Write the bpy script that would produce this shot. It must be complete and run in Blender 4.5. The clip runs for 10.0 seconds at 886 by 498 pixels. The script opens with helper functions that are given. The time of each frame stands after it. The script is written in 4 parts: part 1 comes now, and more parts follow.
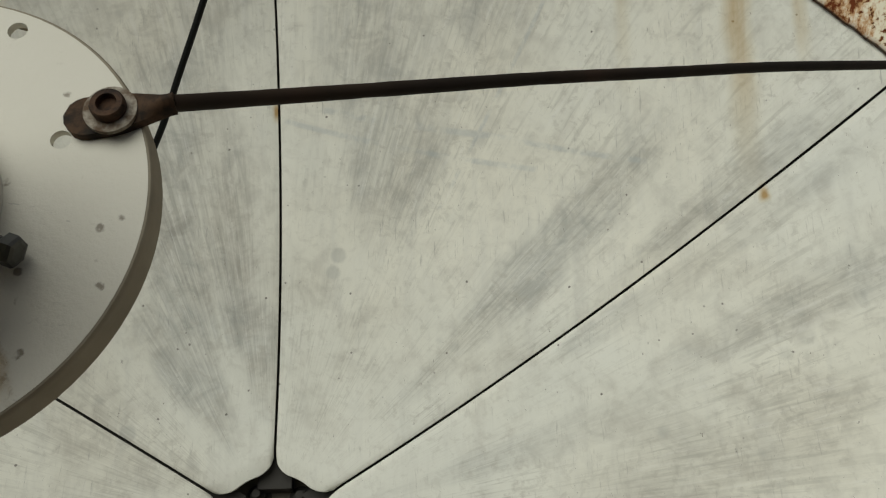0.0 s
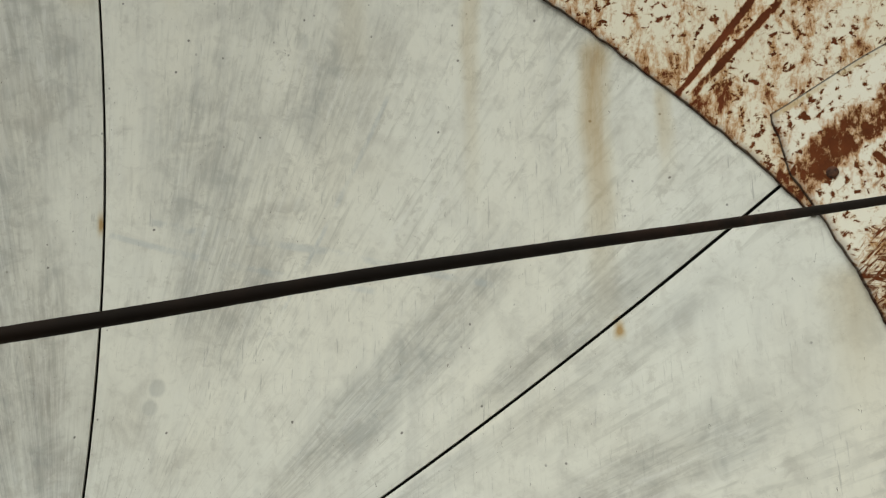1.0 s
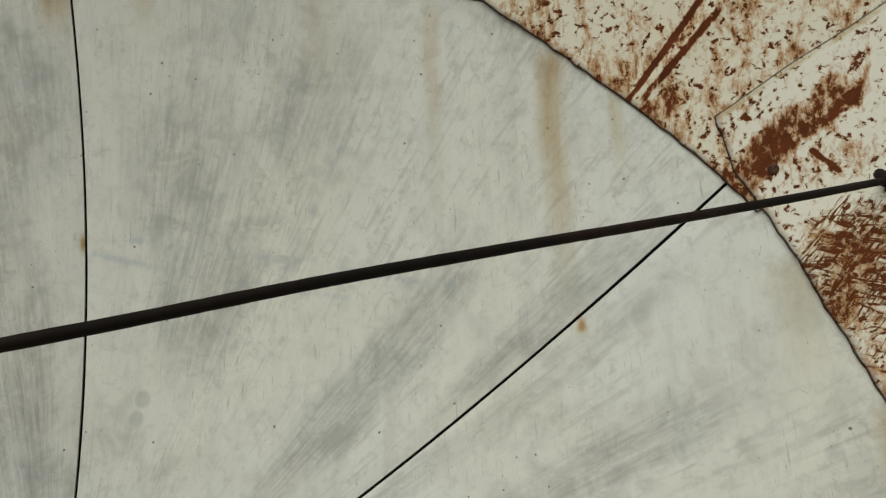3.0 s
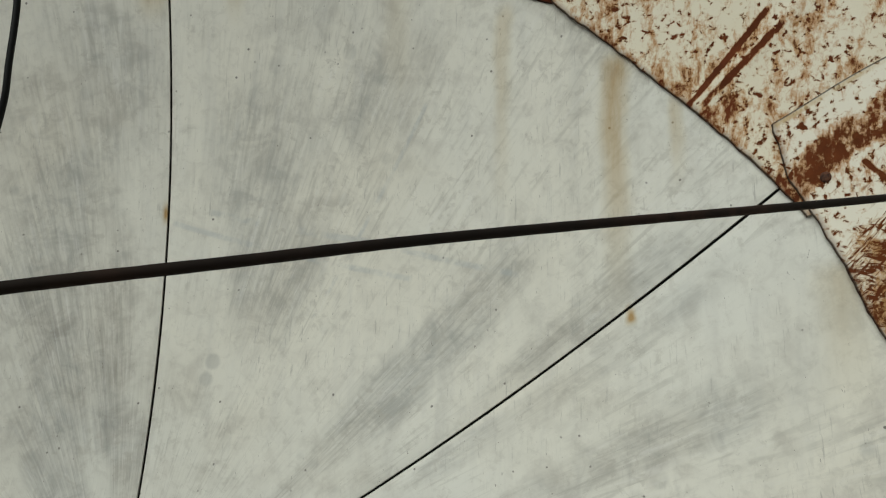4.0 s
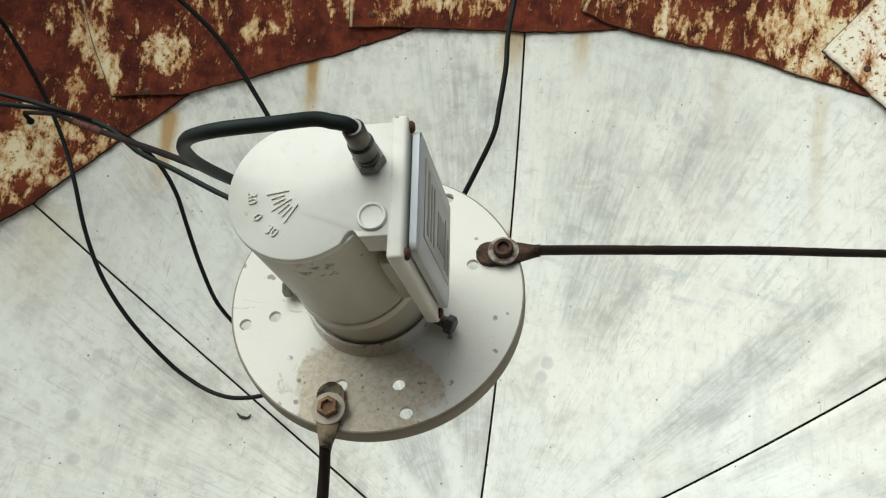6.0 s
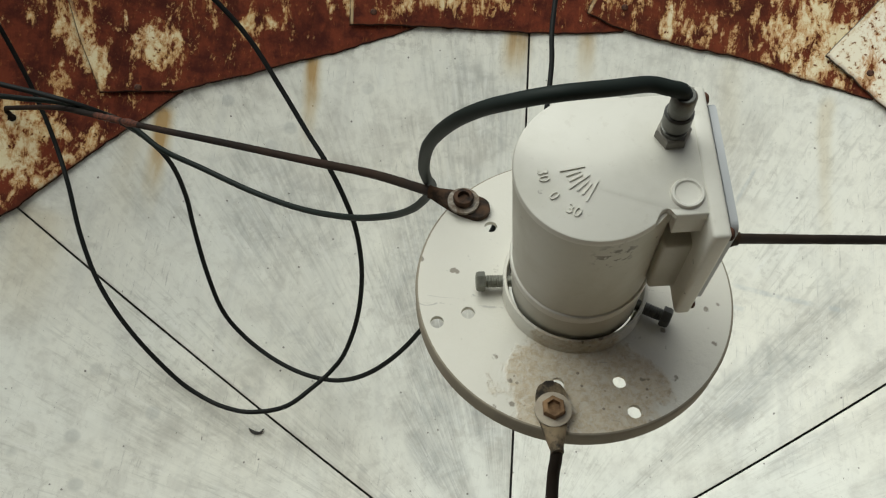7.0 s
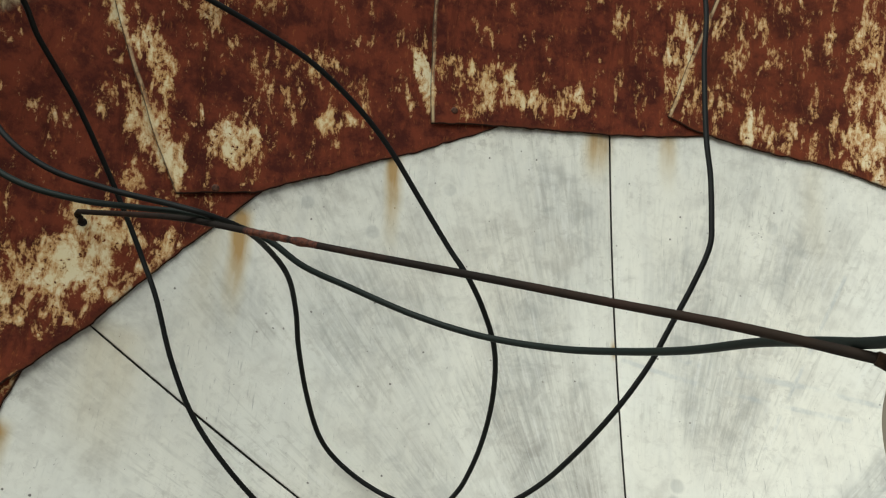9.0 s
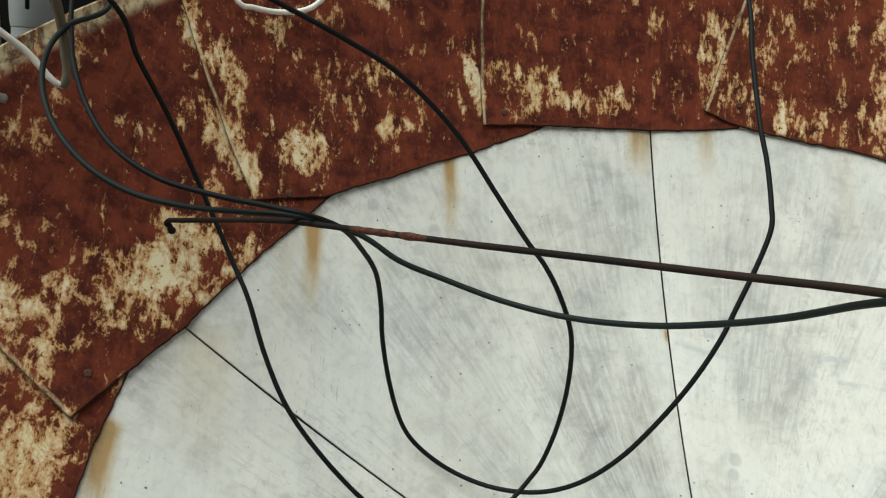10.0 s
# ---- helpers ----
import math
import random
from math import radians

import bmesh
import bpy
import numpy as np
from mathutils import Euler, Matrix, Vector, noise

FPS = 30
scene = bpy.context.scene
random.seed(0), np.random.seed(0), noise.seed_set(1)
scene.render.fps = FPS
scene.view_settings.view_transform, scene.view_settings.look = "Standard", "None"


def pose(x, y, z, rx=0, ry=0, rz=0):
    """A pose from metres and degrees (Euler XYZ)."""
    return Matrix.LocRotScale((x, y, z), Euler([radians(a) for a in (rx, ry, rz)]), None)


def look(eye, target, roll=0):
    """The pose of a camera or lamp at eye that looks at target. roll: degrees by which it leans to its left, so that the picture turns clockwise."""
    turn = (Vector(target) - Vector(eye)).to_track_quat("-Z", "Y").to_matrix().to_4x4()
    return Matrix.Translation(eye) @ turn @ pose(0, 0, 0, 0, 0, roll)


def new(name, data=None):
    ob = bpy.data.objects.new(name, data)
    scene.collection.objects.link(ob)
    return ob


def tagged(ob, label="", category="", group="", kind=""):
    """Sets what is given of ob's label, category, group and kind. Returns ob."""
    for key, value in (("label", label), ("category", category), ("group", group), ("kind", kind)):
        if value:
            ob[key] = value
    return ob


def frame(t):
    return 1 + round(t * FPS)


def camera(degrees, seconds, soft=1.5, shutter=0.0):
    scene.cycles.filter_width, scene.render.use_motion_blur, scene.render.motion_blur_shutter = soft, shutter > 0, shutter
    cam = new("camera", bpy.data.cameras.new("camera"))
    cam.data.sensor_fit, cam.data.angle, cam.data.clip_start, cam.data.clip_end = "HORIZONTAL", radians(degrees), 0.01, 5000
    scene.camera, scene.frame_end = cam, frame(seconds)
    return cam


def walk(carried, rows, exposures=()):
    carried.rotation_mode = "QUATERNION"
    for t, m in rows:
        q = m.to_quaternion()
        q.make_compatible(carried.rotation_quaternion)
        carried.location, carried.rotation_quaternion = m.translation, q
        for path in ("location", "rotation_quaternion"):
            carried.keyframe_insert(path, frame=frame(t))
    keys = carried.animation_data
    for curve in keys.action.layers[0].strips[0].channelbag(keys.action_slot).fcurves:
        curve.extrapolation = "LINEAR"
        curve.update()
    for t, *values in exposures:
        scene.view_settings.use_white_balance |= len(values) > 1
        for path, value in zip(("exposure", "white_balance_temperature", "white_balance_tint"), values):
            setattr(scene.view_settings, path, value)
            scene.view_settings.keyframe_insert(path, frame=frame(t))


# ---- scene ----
# ---- camera ----
# The dish frame: origin at the middle of the dish, z along its axis, y up the slope of its face.
DISH = pose(0, 0, 1.2, 34, 0, 0)
FOCUS = 0.64975
cam = camera(54.44, 10.0, soft=1.2, shutter=0.0)
PATH = [
    (0.0, 0.1855, -0.1847, 1.0245, 28.077, -0.530, -1.200),
    (0.5, 0.3575, -0.0895, 1.0019, 29.921, 5.018, 3.746),
    (1.0, 0.4685, -0.0206, 0.9458, 30.296, 4.107, 0.974),
    (1.5, 0.5392, 0.0009, 0.9178, 29.988, 5.583, -1.265),
    (2.0, 0.5961, 0.0136, 0.8949, 29.430, 4.111, -5.785),
    (2.5, 0.5380, -0.0158, 0.9450, 29.724, 3.654, -5.468),
    (3.0, 0.4901, -0.0419, 0.9802, 30.497, 4.394, -1.316),
    (3.2, 0.4853, -0.0618, 0.9983, 30.687, 4.912, 0.333),
    (4.5, 0.4745, -0.1201, 1.0417, 32.006, 5.419, 4.272),
    (5.0, 0.3088, -0.2137, 1.1378, 34.088, 4.711, 5.343),
    (5.5, 0.1747, -0.3042, 1.2036, 35.154, 5.446, 6.229),
    (6.0, 0.1277, -0.3051, 1.2087, 36.370, 5.023, 10.150),
    (6.2, 0.1119, -0.2944, 1.1971, 36.538, 5.432, 11.682),
    (7.3, -0.1094, -0.3256, 1.1726, 37.205, -2.720, 2.670),
    (7.5, -0.1317, -0.3042, 1.1543, 37.398, -3.911, 1.311),
    (8.0, -0.1803, -0.2196, 1.1213, 39.479, -5.492, -0.765),
    (8.5, -0.2600, -0.2039, 1.1046, 40.797, -5.891, -0.534),
    (9.0, -0.3647, -0.2428, 1.1328, 42.141, -5.786, 0.728),
    (9.5, -0.5074, -0.2945, 1.1453, 43.079, -5.577, 0.233),
    (10.0, -0.4783, -0.2968, 1.1592, 42.788, -4.871, -1.525),
]
EXPOSURES = [(0.0, -0.36, 6500, 10), (0.5, -0.07, 6450, 10), (1.5, -0.37, 6400, 10), (3.2, -0.43, 6350, 10), (4.5, -0.33, 6250, 10), (5.0, -0.28, 6300, 10), (5.5, 0.17, 6000, 10), (6.2, 0.55, 6000, 10), (7.3, 0.17, 6250, 10), (8.5, 0.32, 6250, 10), (10.0, 0.48, 6000, 10)]
walk(cam, [(r[0], DISH @ pose(*r[1:])) for r in PATH], EXPOSURES)

# ---- light: a bright overcast sky ----
world = bpy.data.worlds.new("sky")
scene.world = world
world.use_nodes = True
wn, wl = world.node_tree.nodes, world.node_tree.links
sky = wn.new("ShaderNodeTexSky")
sky.sky_type, sky.sun_disc = "NISHITA", False
sky.sun_elevation, sky.sun_rotation = radians(64), radians(-118)
haze = wn.new("ShaderNodeHueSaturation")
haze.inputs["Saturation"].default_value = 0.12
wl.new(sky.outputs[0], haze.inputs["Color"])
wl.new(haze.outputs[0], wn["Background"].inputs["Color"])
wn["Background"].inputs["Strength"].default_value = 0.074
sun_data = bpy.data.lights.new("sun", "SUN")
sun_data.energy, sun_data.angle, sun_data.color = 2.45, radians(58), (0.985, 1.0, 0.885)
sun = new("sun", sun_data)
sun.matrix_world = look((0, 0, 0), (0.39, 0.21, -0.897))


# ---- materials ----
class Graph:
    """A short hand for building a node material."""

    def __init__(self, name, rough=0.6, metal=0.0, spec=0.5):
        self.mat = bpy.data.materials.new(name)
        self.mat.use_nodes = True
        self.nodes, self.links = self.mat.node_tree.nodes, self.mat.node_tree.links
        self.bsdf = self.nodes["Principled BSDF"]
        self.bsdf.inputs["Roughness"].default_value = rough
        self.bsdf.inputs["Metallic"].default_value = metal
        self.bsdf.inputs["Specular IOR Level"].default_value = spec
        self.pos = self.nodes.new("ShaderNodeTexCoord").outputs["Object"]

    def put(self, socket, value):
        if isinstance(value, bpy.types.NodeSocket):
            self.links.new(value, socket)
        elif isinstance(value, (tuple, list)) and len(value) == 3 and socket.type == "RGBA":
            socket.default_value = (*value, 1)
        else:
            socket.default_value = value

    def math(self, op, a, b=0.0, c=0.0, clamp=False):
        n = self.nodes.new("ShaderNodeMath")
        n.operation, n.use_clamp = op, clamp
        for s, v in zip(n.inputs, (a, b, c)):
            self.put(s, v)
        return n.outputs[0]

    def xyz(self, v=None):
        n = self.nodes.new("ShaderNodeSeparateXYZ")
        self.put(n.inputs[0], v or self.pos)
        return n.outputs

    def join(self, x, y, z=0.0):
        n = self.nodes.new("ShaderNodeCombineXYZ")
        for s, v in zip(n.inputs, (x, y, z)):
            self.put(s, v)
        return n.outputs[0]

    def scaled(self, s, v=None):
        n = self.nodes.new("ShaderNodeMapping")
        self.put(n.inputs["Vector"], v or self.pos)
        n.inputs["Scale"].default_value = s
        return n.outputs[0]

    def noise(self, scale, v=None, detail=4.0, rough=0.55, warp=0.0):
        n = self.nodes.new("ShaderNodeTexNoise")
        self.put(n.inputs["Vector"], v or self.pos)
        n.inputs["Scale"].default_value, n.inputs["Detail"].default_value = scale, detail
        n.inputs["Roughness"].default_value, n.inputs["Distortion"].default_value = rough, warp
        return n.outputs["Fac"]

    def cells(self, scale, v=None):
        n = self.nodes.new("ShaderNodeTexVoronoi")
        self.put(n.inputs["Vector"], v or self.pos)
        n.inputs["Scale"].default_value = scale
        return n.outputs["Distance"]

    def ramp(self, v, lo, hi, a=0.0, b=1.0):
        n = self.nodes.new("ShaderNodeMapRange")
        n.interpolation_type = "SMOOTHSTEP"
        for s, w in zip(n.inputs, (v, lo, hi, a, b)):
            self.put(s, w)
        return n.outputs[0]

    def mix(self, f, a, b):
        n = self.nodes.new("ShaderNodeMix")
        n.data_type = "RGBA"
        self.put(n.inputs[0], f), self.put(n.inputs[6], a), self.put(n.inputs[7], b)
        return n.outputs[2]

    def colour(self, c):
        self.put(self.bsdf.inputs["Base Color"], c)

    def rough(self, r):
        self.put(self.bsdf.inputs["Roughness"], r)

    def bump(self, h, strength=0.3, distance=0.001):
        n = self.nodes.new("ShaderNodeBump")
        n.inputs["Strength"].default_value, n.inputs["Distance"].default_value = strength, distance
        self.put(n.inputs["Height"], h)
        self.put(self.bsdf.inputs["Normal"], n.outputs[0])


def polar(g):
    """Radius and angle in the dish frame."""
    x, y, z = g.xyz()
    r = g.math("SQRT", g.math("ADD", g.math("MULTIPLY", x, x), g.math("MULTIPLY", y, y)))
    return x, y, r, g.math("ARCTAN2", y, x)


# rust runs: x, top y, half width, length, strength
RUNS = [
    (0.436, 0.700, 0.0085, 0.26, 0.32), (0.566, 0.612, 0.0120, 0.30, 0.62), (0.630, 0.548, 0.0060, 0.10, 0.46),
    (0.812, 0.192, 0.0080, 0.16, 0.75), (0.766, 0.338, 0.0170, 0.16, 0.30), (-0.566, 0.590, 0.0110, 0.17, 1.0),
    (-0.360, 0.732, 0.0095, 0.15, 0.85), (-0.040, 0.822, 0.0170, 0.08, 0.85), (0.074, 0.832, 0.0110, 0.10, 0.65),
    (-0.778, 0.240, 0.0120, 0.18, 1.0), (-0.688, 0.390, 0.0260, 0.20, 0.30), (-0.012, 0.518, 0.0035, 0.02, 0.9),
    (-0.600, 0.560, 0.0200, 0.20, 0.22), (0.577, 0.336, 0.004, 0.012, 0.9), (0.30, 0.775, 0.014, 0.2, 0.12),
]


# grime rubbed along the slope: radius, angle, reach in radius, reach in degrees, amount
GRIME = [
    (0.47, 72, 0.11, 8, 0.85), (0.36, 43, 0.16, 5, 0.75), (0.54, 43, 0.12, 4, 0.75), (0.62, 32.8, 0.13, 2.6, 0.8),
    (0.34, 101, 0.17, 8, 1.0), (0.22, 97, 0.09, 8, 0.9), (0.37, 112, 0.17, 9, 1.0), (0.23, 119, 0.12, 11, 0.75),
    (0.62, 19, 0.16, 3, 0.7), (0.70, 66, 0.10, 6, 0.7), (0.60, 77, 0.12, 8, 0.65), (0.68, 99, 0.12, 7, 0.7),
    (0.54, 106, 0.15, 8, 0.75), (0.62, 128, 0.14, 8, 0.6), (0.66, 119, 0.12, 6, 0.6), (0.54, 28.5, 0.22, 2.2, 0.5),
    (0.43, 134, 0.14, 9, 0.5), (0.75, 140, 0.08, 5, 0.5), (0.77, 76, 0.06, 6, 0.4), (0.35, 15, 0.2, 4, 0.4),
]


def patches_of(g, r, a, wobble, table):
    """The strongest of a number of soft patches, laid out by radius and angle."""
    deg = g.math("MULTIPLY", a, 57.29578)
    total = None
    for r0, a0, dr, da, amount in table:
        u = g.math("DIVIDE", g.math("SUBTRACT", r, r0), dr)
        v = g.math("DIVIDE", g.math("SUBTRACT", deg, a0), da)
        d = g.math("MULTIPLY_ADD", u, u, g.math("MULTIPLY_ADD", v, v, wobble))
        m = g.ramp(d, 1.5, 0.0, 0.0, amount)
        total = m if total is None else g.math("MAXIMUM", total, m)
    return total


def line_of(g, x, y, ax, ay, bx, by, half):
    """A thin stroke between two places in the dish frame."""
    n = math.hypot(bx - ax, by - ay)
    ux, uy = (bx - ax) / n, (by - ay) / n
    px, py = g.math("SUBTRACT", x, ax), g.math("SUBTRACT", y, ay)
    along = g.math("MULTIPLY_ADD", px, ux, g.math("MULTIPLY", py, uy))
    off = g.math("ABSOLUTE", g.math("MULTIPLY_ADD", px, -uy, g.math("MULTIPLY", py, ux)))
    return g.math("MULTIPLY", g.ramp(off, half, half * 0.3), g.math("MULTIPLY", g.ramp(along, -half, half), g.ramp(along, n + half, n - half)))


def panel_paint():
    g = Graph("weathered_white_paint", 0.5, 0.0, 0.35)
    x, y, r, a = polar(g)
    brushed = g.join(g.math("MULTIPLY", a, 10.0), g.math("MULTIPLY", r, 2.4), 0.0)
    fine = g.join(g.math("MULTIPLY", a, 75.0), g.math("MULTIPLY", r, 10.0), 3.0)
    hair = g.join(g.math("MULTIPLY", x, 330.0), g.math("MULTIPLY", y, 26.0), 9.0)
    patches = g.noise(4.0, None, 6.0, 0.62, 0.5)
    blotch = g.noise(26.0, None, 5.0, 0.65, 0.6)
    wash = g.noise(1.0, brushed, 6.0, 0.65, 0.5)
    fine_wash = g.noise(1.0, fine, 5.0, 0.72, 0.2)
    hairs = g.noise(1.0, hair, 3.0, 0.7)
    drip = g.noise(1.0, g.join(g.math("MULTIPLY", x, 34.0), g.math("MULTIPLY", y, 5.0), 0.0), 4.0, 0.65, 0.3)
    wobble = g.math("MULTIPLY_ADD", wash, 1.6, g.math("MULTIPLY_ADD", patches, 3.4, -2.4))
    rubbed = patches_of(g, r, a, wobble, GRIME)
    rubbed = g.math("MAXIMUM", rubbed, g.ramp(patches, 0.46, 0.70, 0.0, 0.62))
    texture = g.math("ADD", g.ramp(fine_wash, 0.36, 0.66, 0.34, 0.72), g.ramp(blotch, 0.40, 0.68, 0.0, 0.42), clamp=True)
    grime = g.math("MULTIPLY", rubbed, texture)
    white = g.mix(g.ramp(g.noise(2.2, None, 4.0), 0.3, 0.7), (0.685, 0.695, 0.635), (0.73, 0.715, 0.62))
    white = g.mix(g.ramp(drip, 0.46, 0.72, 0.0, 0.42), white, (0.55, 0.55, 0.505))
    white = g.mix(g.ramp(blotch, 0.46, 0.72, 0.0, 0.40), white, (0.50, 0.485, 0.43))
    base = g.mix(g.math("MULTIPLY", grime, 0.86), white, g.mix(g.ramp(patches, 0.4, 0.6), (0.255, 0.265, 0.255), (0.285, 0.265, 0.225)))
    scratches = g.math("MULTIPLY", g.ramp(hairs, 0.58, 0.72), g.ramp(g.noise(9.0, None, 4.0), 0.42, 0.62))
    base = g.mix(g.math("MULTIPLY", scratches, 0.52), base, (0.24, 0.235, 0.215))
    pale = g.math("MULTIPLY", g.ramp(g.noise(1.0, g.join(g.math("MULTIPLY", a, 260.0), g.math("MULTIPLY", r, 22.0), 1.0), 3.0, 0.7), 0.6, 0.72), g.ramp(rubbed, 0.1, 0.6))
    base = g.mix(g.math("MULTIPLY", pale, 0.45), base, (0.68, 0.685, 0.65))
    blots = g.math("MULTIPLY", g.ramp(g.math("ADD", g.cells(15.0), g.math("MULTIPLY", blotch, 0.14)), 0.26, 0.18), g.ramp(g.noise(4.0, None, 2.0), 0.48, 0.6))
    base = g.mix(g.math("MULTIPLY", blots, 0.42), base, (0.33, 0.34, 0.32))
    specks = g.math("MULTIPLY", g.ramp(g.math("ADD", g.cells(48.0), g.math("MULTIPLY", g.noise(300.0), 0.12)), 0.155, 0.10), g.ramp(g.noise(17.0, None, 2.0), 0.5, 0.56))
    base = g.mix(g.math("MULTIPLY", specks, 0.85), base, (0.06, 0.05, 0.04))
    # fine brush grain along the slope, dark and pale, and a mottle of weathering
    grain = g.noise(1.0, g.join(g.math("MULTIPLY", a, 95.0), g.math("MULTIPLY", r, 15.0), 5.0), 3.0, 0.62, 0.5)
    worn = g.math("MAXIMUM", g.ramp(g.noise(6.0, None, 5.0, 0.65), 0.40, 0.64, 0.08, 0.9), g.ramp(rubbed, 0.2, 0.7))
    base = g.mix(g.math("MULTIPLY", g.ramp(grain, 0.50, 0.68, 0.0, 0.42), worn), base, (0.33, 0.325, 0.285))
    base = g.mix(g.math("MULTIPLY", g.ramp(grain, 0.46, 0.30, 0.0, 0.32), worn), base, (0.76, 0.76, 0.72))
    mottle = g.noise(75.0, None, 5.0, 0.7, 0.5)
    base = g.mix(g.math("MULTIPLY", g.ramp(mottle, 0.50, 0.66, 0.0, 0.48), g.math("MAXIMUM", worn, 0.45)), base, (0.40, 0.385, 0.335))
    nick = g.noise(1.0, g.join(g.math("MULTIPLY", x, 420.0), g.math("MULTIPLY", y, 150.0), 7.0), 2.0, 0.5, 1.2)
    base = g.mix(g.math("MULTIPLY", g.ramp(nick, 0.72, 0.77), g.ramp(mottle, 0.40, 0.50, 0.0, 0.75)), base, (0.10, 0.085, 0.065))
    # faint blue strokes of a marker
    strokes = g.math("MAXIMUM", line_of(g, x, y, 0.05, 0.517, 0.27, 0.467, 0.006), line_of(g, x, y, 0.27, 0.467, 0.46, 0.403, 0.005))
    strokes = g.math("MAXIMUM", strokes, line_of(g, x, y, 0.0, 0.504, 0.326, 0.417, 0.005))
    strokes = g.math("MAXIMUM", strokes, line_of(g, x, y, 0.20, 0.38, 0.34, 0.62, 0.004))
    base = g.mix(g.math("MULTIPLY", strokes, g.ramp(blotch, 0.40, 0.65, 0.0, 0.34)), base, (0.36, 0.41, 0.44))
    wob = g.math("MULTIPLY", g.math("SUBTRACT", g.noise(14.0, None, 3.0), 0.5), 0.016)
    xx = g.math("ADD", x, wob)
    total = None
    for x0, top, half, length, strength in RUNS:
        side = g.ramp(g.math("ABSOLUTE", g.math("SUBTRACT", xx, x0)), half * 1.9, half * 0.1)
        drop = g.math("SUBTRACT", top, y)
        along = g.math("MULTIPLY", g.ramp(drop, -0.02, 0.004), g.ramp(drop, length, 0.0))
        m = g.math("MULTIPLY", g.math("MULTIPLY", side, along), strength)
        total = m if total is None else g.math("MAXIMUM", total, m)
    total = g.math("MULTIPLY", total, g.ramp(drip, 0.25, 0.6, 0.6, 1.1))
    total = g.math("MULTIPLY", total, 1.3, clamp=True)
    base = g.mix(g.math("MULTIPLY", total, 0.92), base, g.mix(total, (0.47, 0.375, 0.16), (0.37, 0.22, 0.06)))
    edge = g.math("MULTIPLY", g.ramp(r, 0.785, 0.845), g.ramp(g.noise(42.0, None, 5.0, 0.7), 0.46, 0.62))
    base = g.mix(g.math("MULTIPLY", edge, g.ramp(x, -0.3, 0.3, 0.6, 0.18)), base, (0.15, 0.13, 0.10))
    g.colour(base)
    g.rough(g.ramp(patches, 0.3, 0.7, 0.45, 0.65))
    g.bump(g.math("ADD", g.noise(220.0, None, 3.0), g.math("MULTIPLY", fine_wash, 0.5)), 0.12, 0.0006)
    return g.mat


# where paint has held on in the rust
HELD = [
    (0.889, 130.7, 0.040, 3.4, 1.0), (0.886, 104.3, 0.030, 2.4, 1.0), (0.868, 101.0, 0.016, 4.0, 1.0), (0.92, 84.6, 0.09, 1.6, 0.85),
    (0.868, 147.5, 0.045, 5.5, 1.0), (0.830, 148.0, 0.022, 9.0, 0.8), (1.033, 133.4, 0.12, 1.6, 1.0), (0.93, 137.0, 0.08, 1.4, 0.8), (0.880, 153.0, 0.050, 4.0, 0.6),
    (0.905, 120.0, 0.040, 2.6, 0.5), (0.867, 95.3, 0.025, 3.0, 0.6), (0.94, 159.5, 0.06, 1.8, 0.6), (1.04, 128.5, 0.05, 3.0, 0.6),
    (0.90, 111.0, 0.06, 0.8, 0.9), (0.85, 170.0, 0.05, 5.0, 0.7), (0.86, 74.0, 0.03, 4.0, 0.55), (0.95, 152.0, 0.03, 3.0, 0.4), (0.88, 63.0, 0.06, 5.0, 0.7),
    (0.99, 143.0, 0.03, 2.0, 0.5), (0.96, 125.0, 0.04, 2.0, 0.5), (1.0, 117.0, 0.04, 1.2, 0.4),
]


# where the paint is gone altogether
BARE = [
    (0.955, 119.0, 0.075, 6.0, 1.0), (0.975, 147.0, 0.070, 7.0, 1.0), (0.945, 97.0, 0.050, 6.0, 0.8), (0.845, 117.0, 0.030, 8.0, 0.7),
    (1.055, 139.5, 0.050, 4.0, 0.9), (0.985, 105.0, 0.060, 6.0, 0.7), (0.94, 73.0, 0.06, 5.0, 0.6), (1.03, 112.0, 0.06, 5.0, 0.7),
]


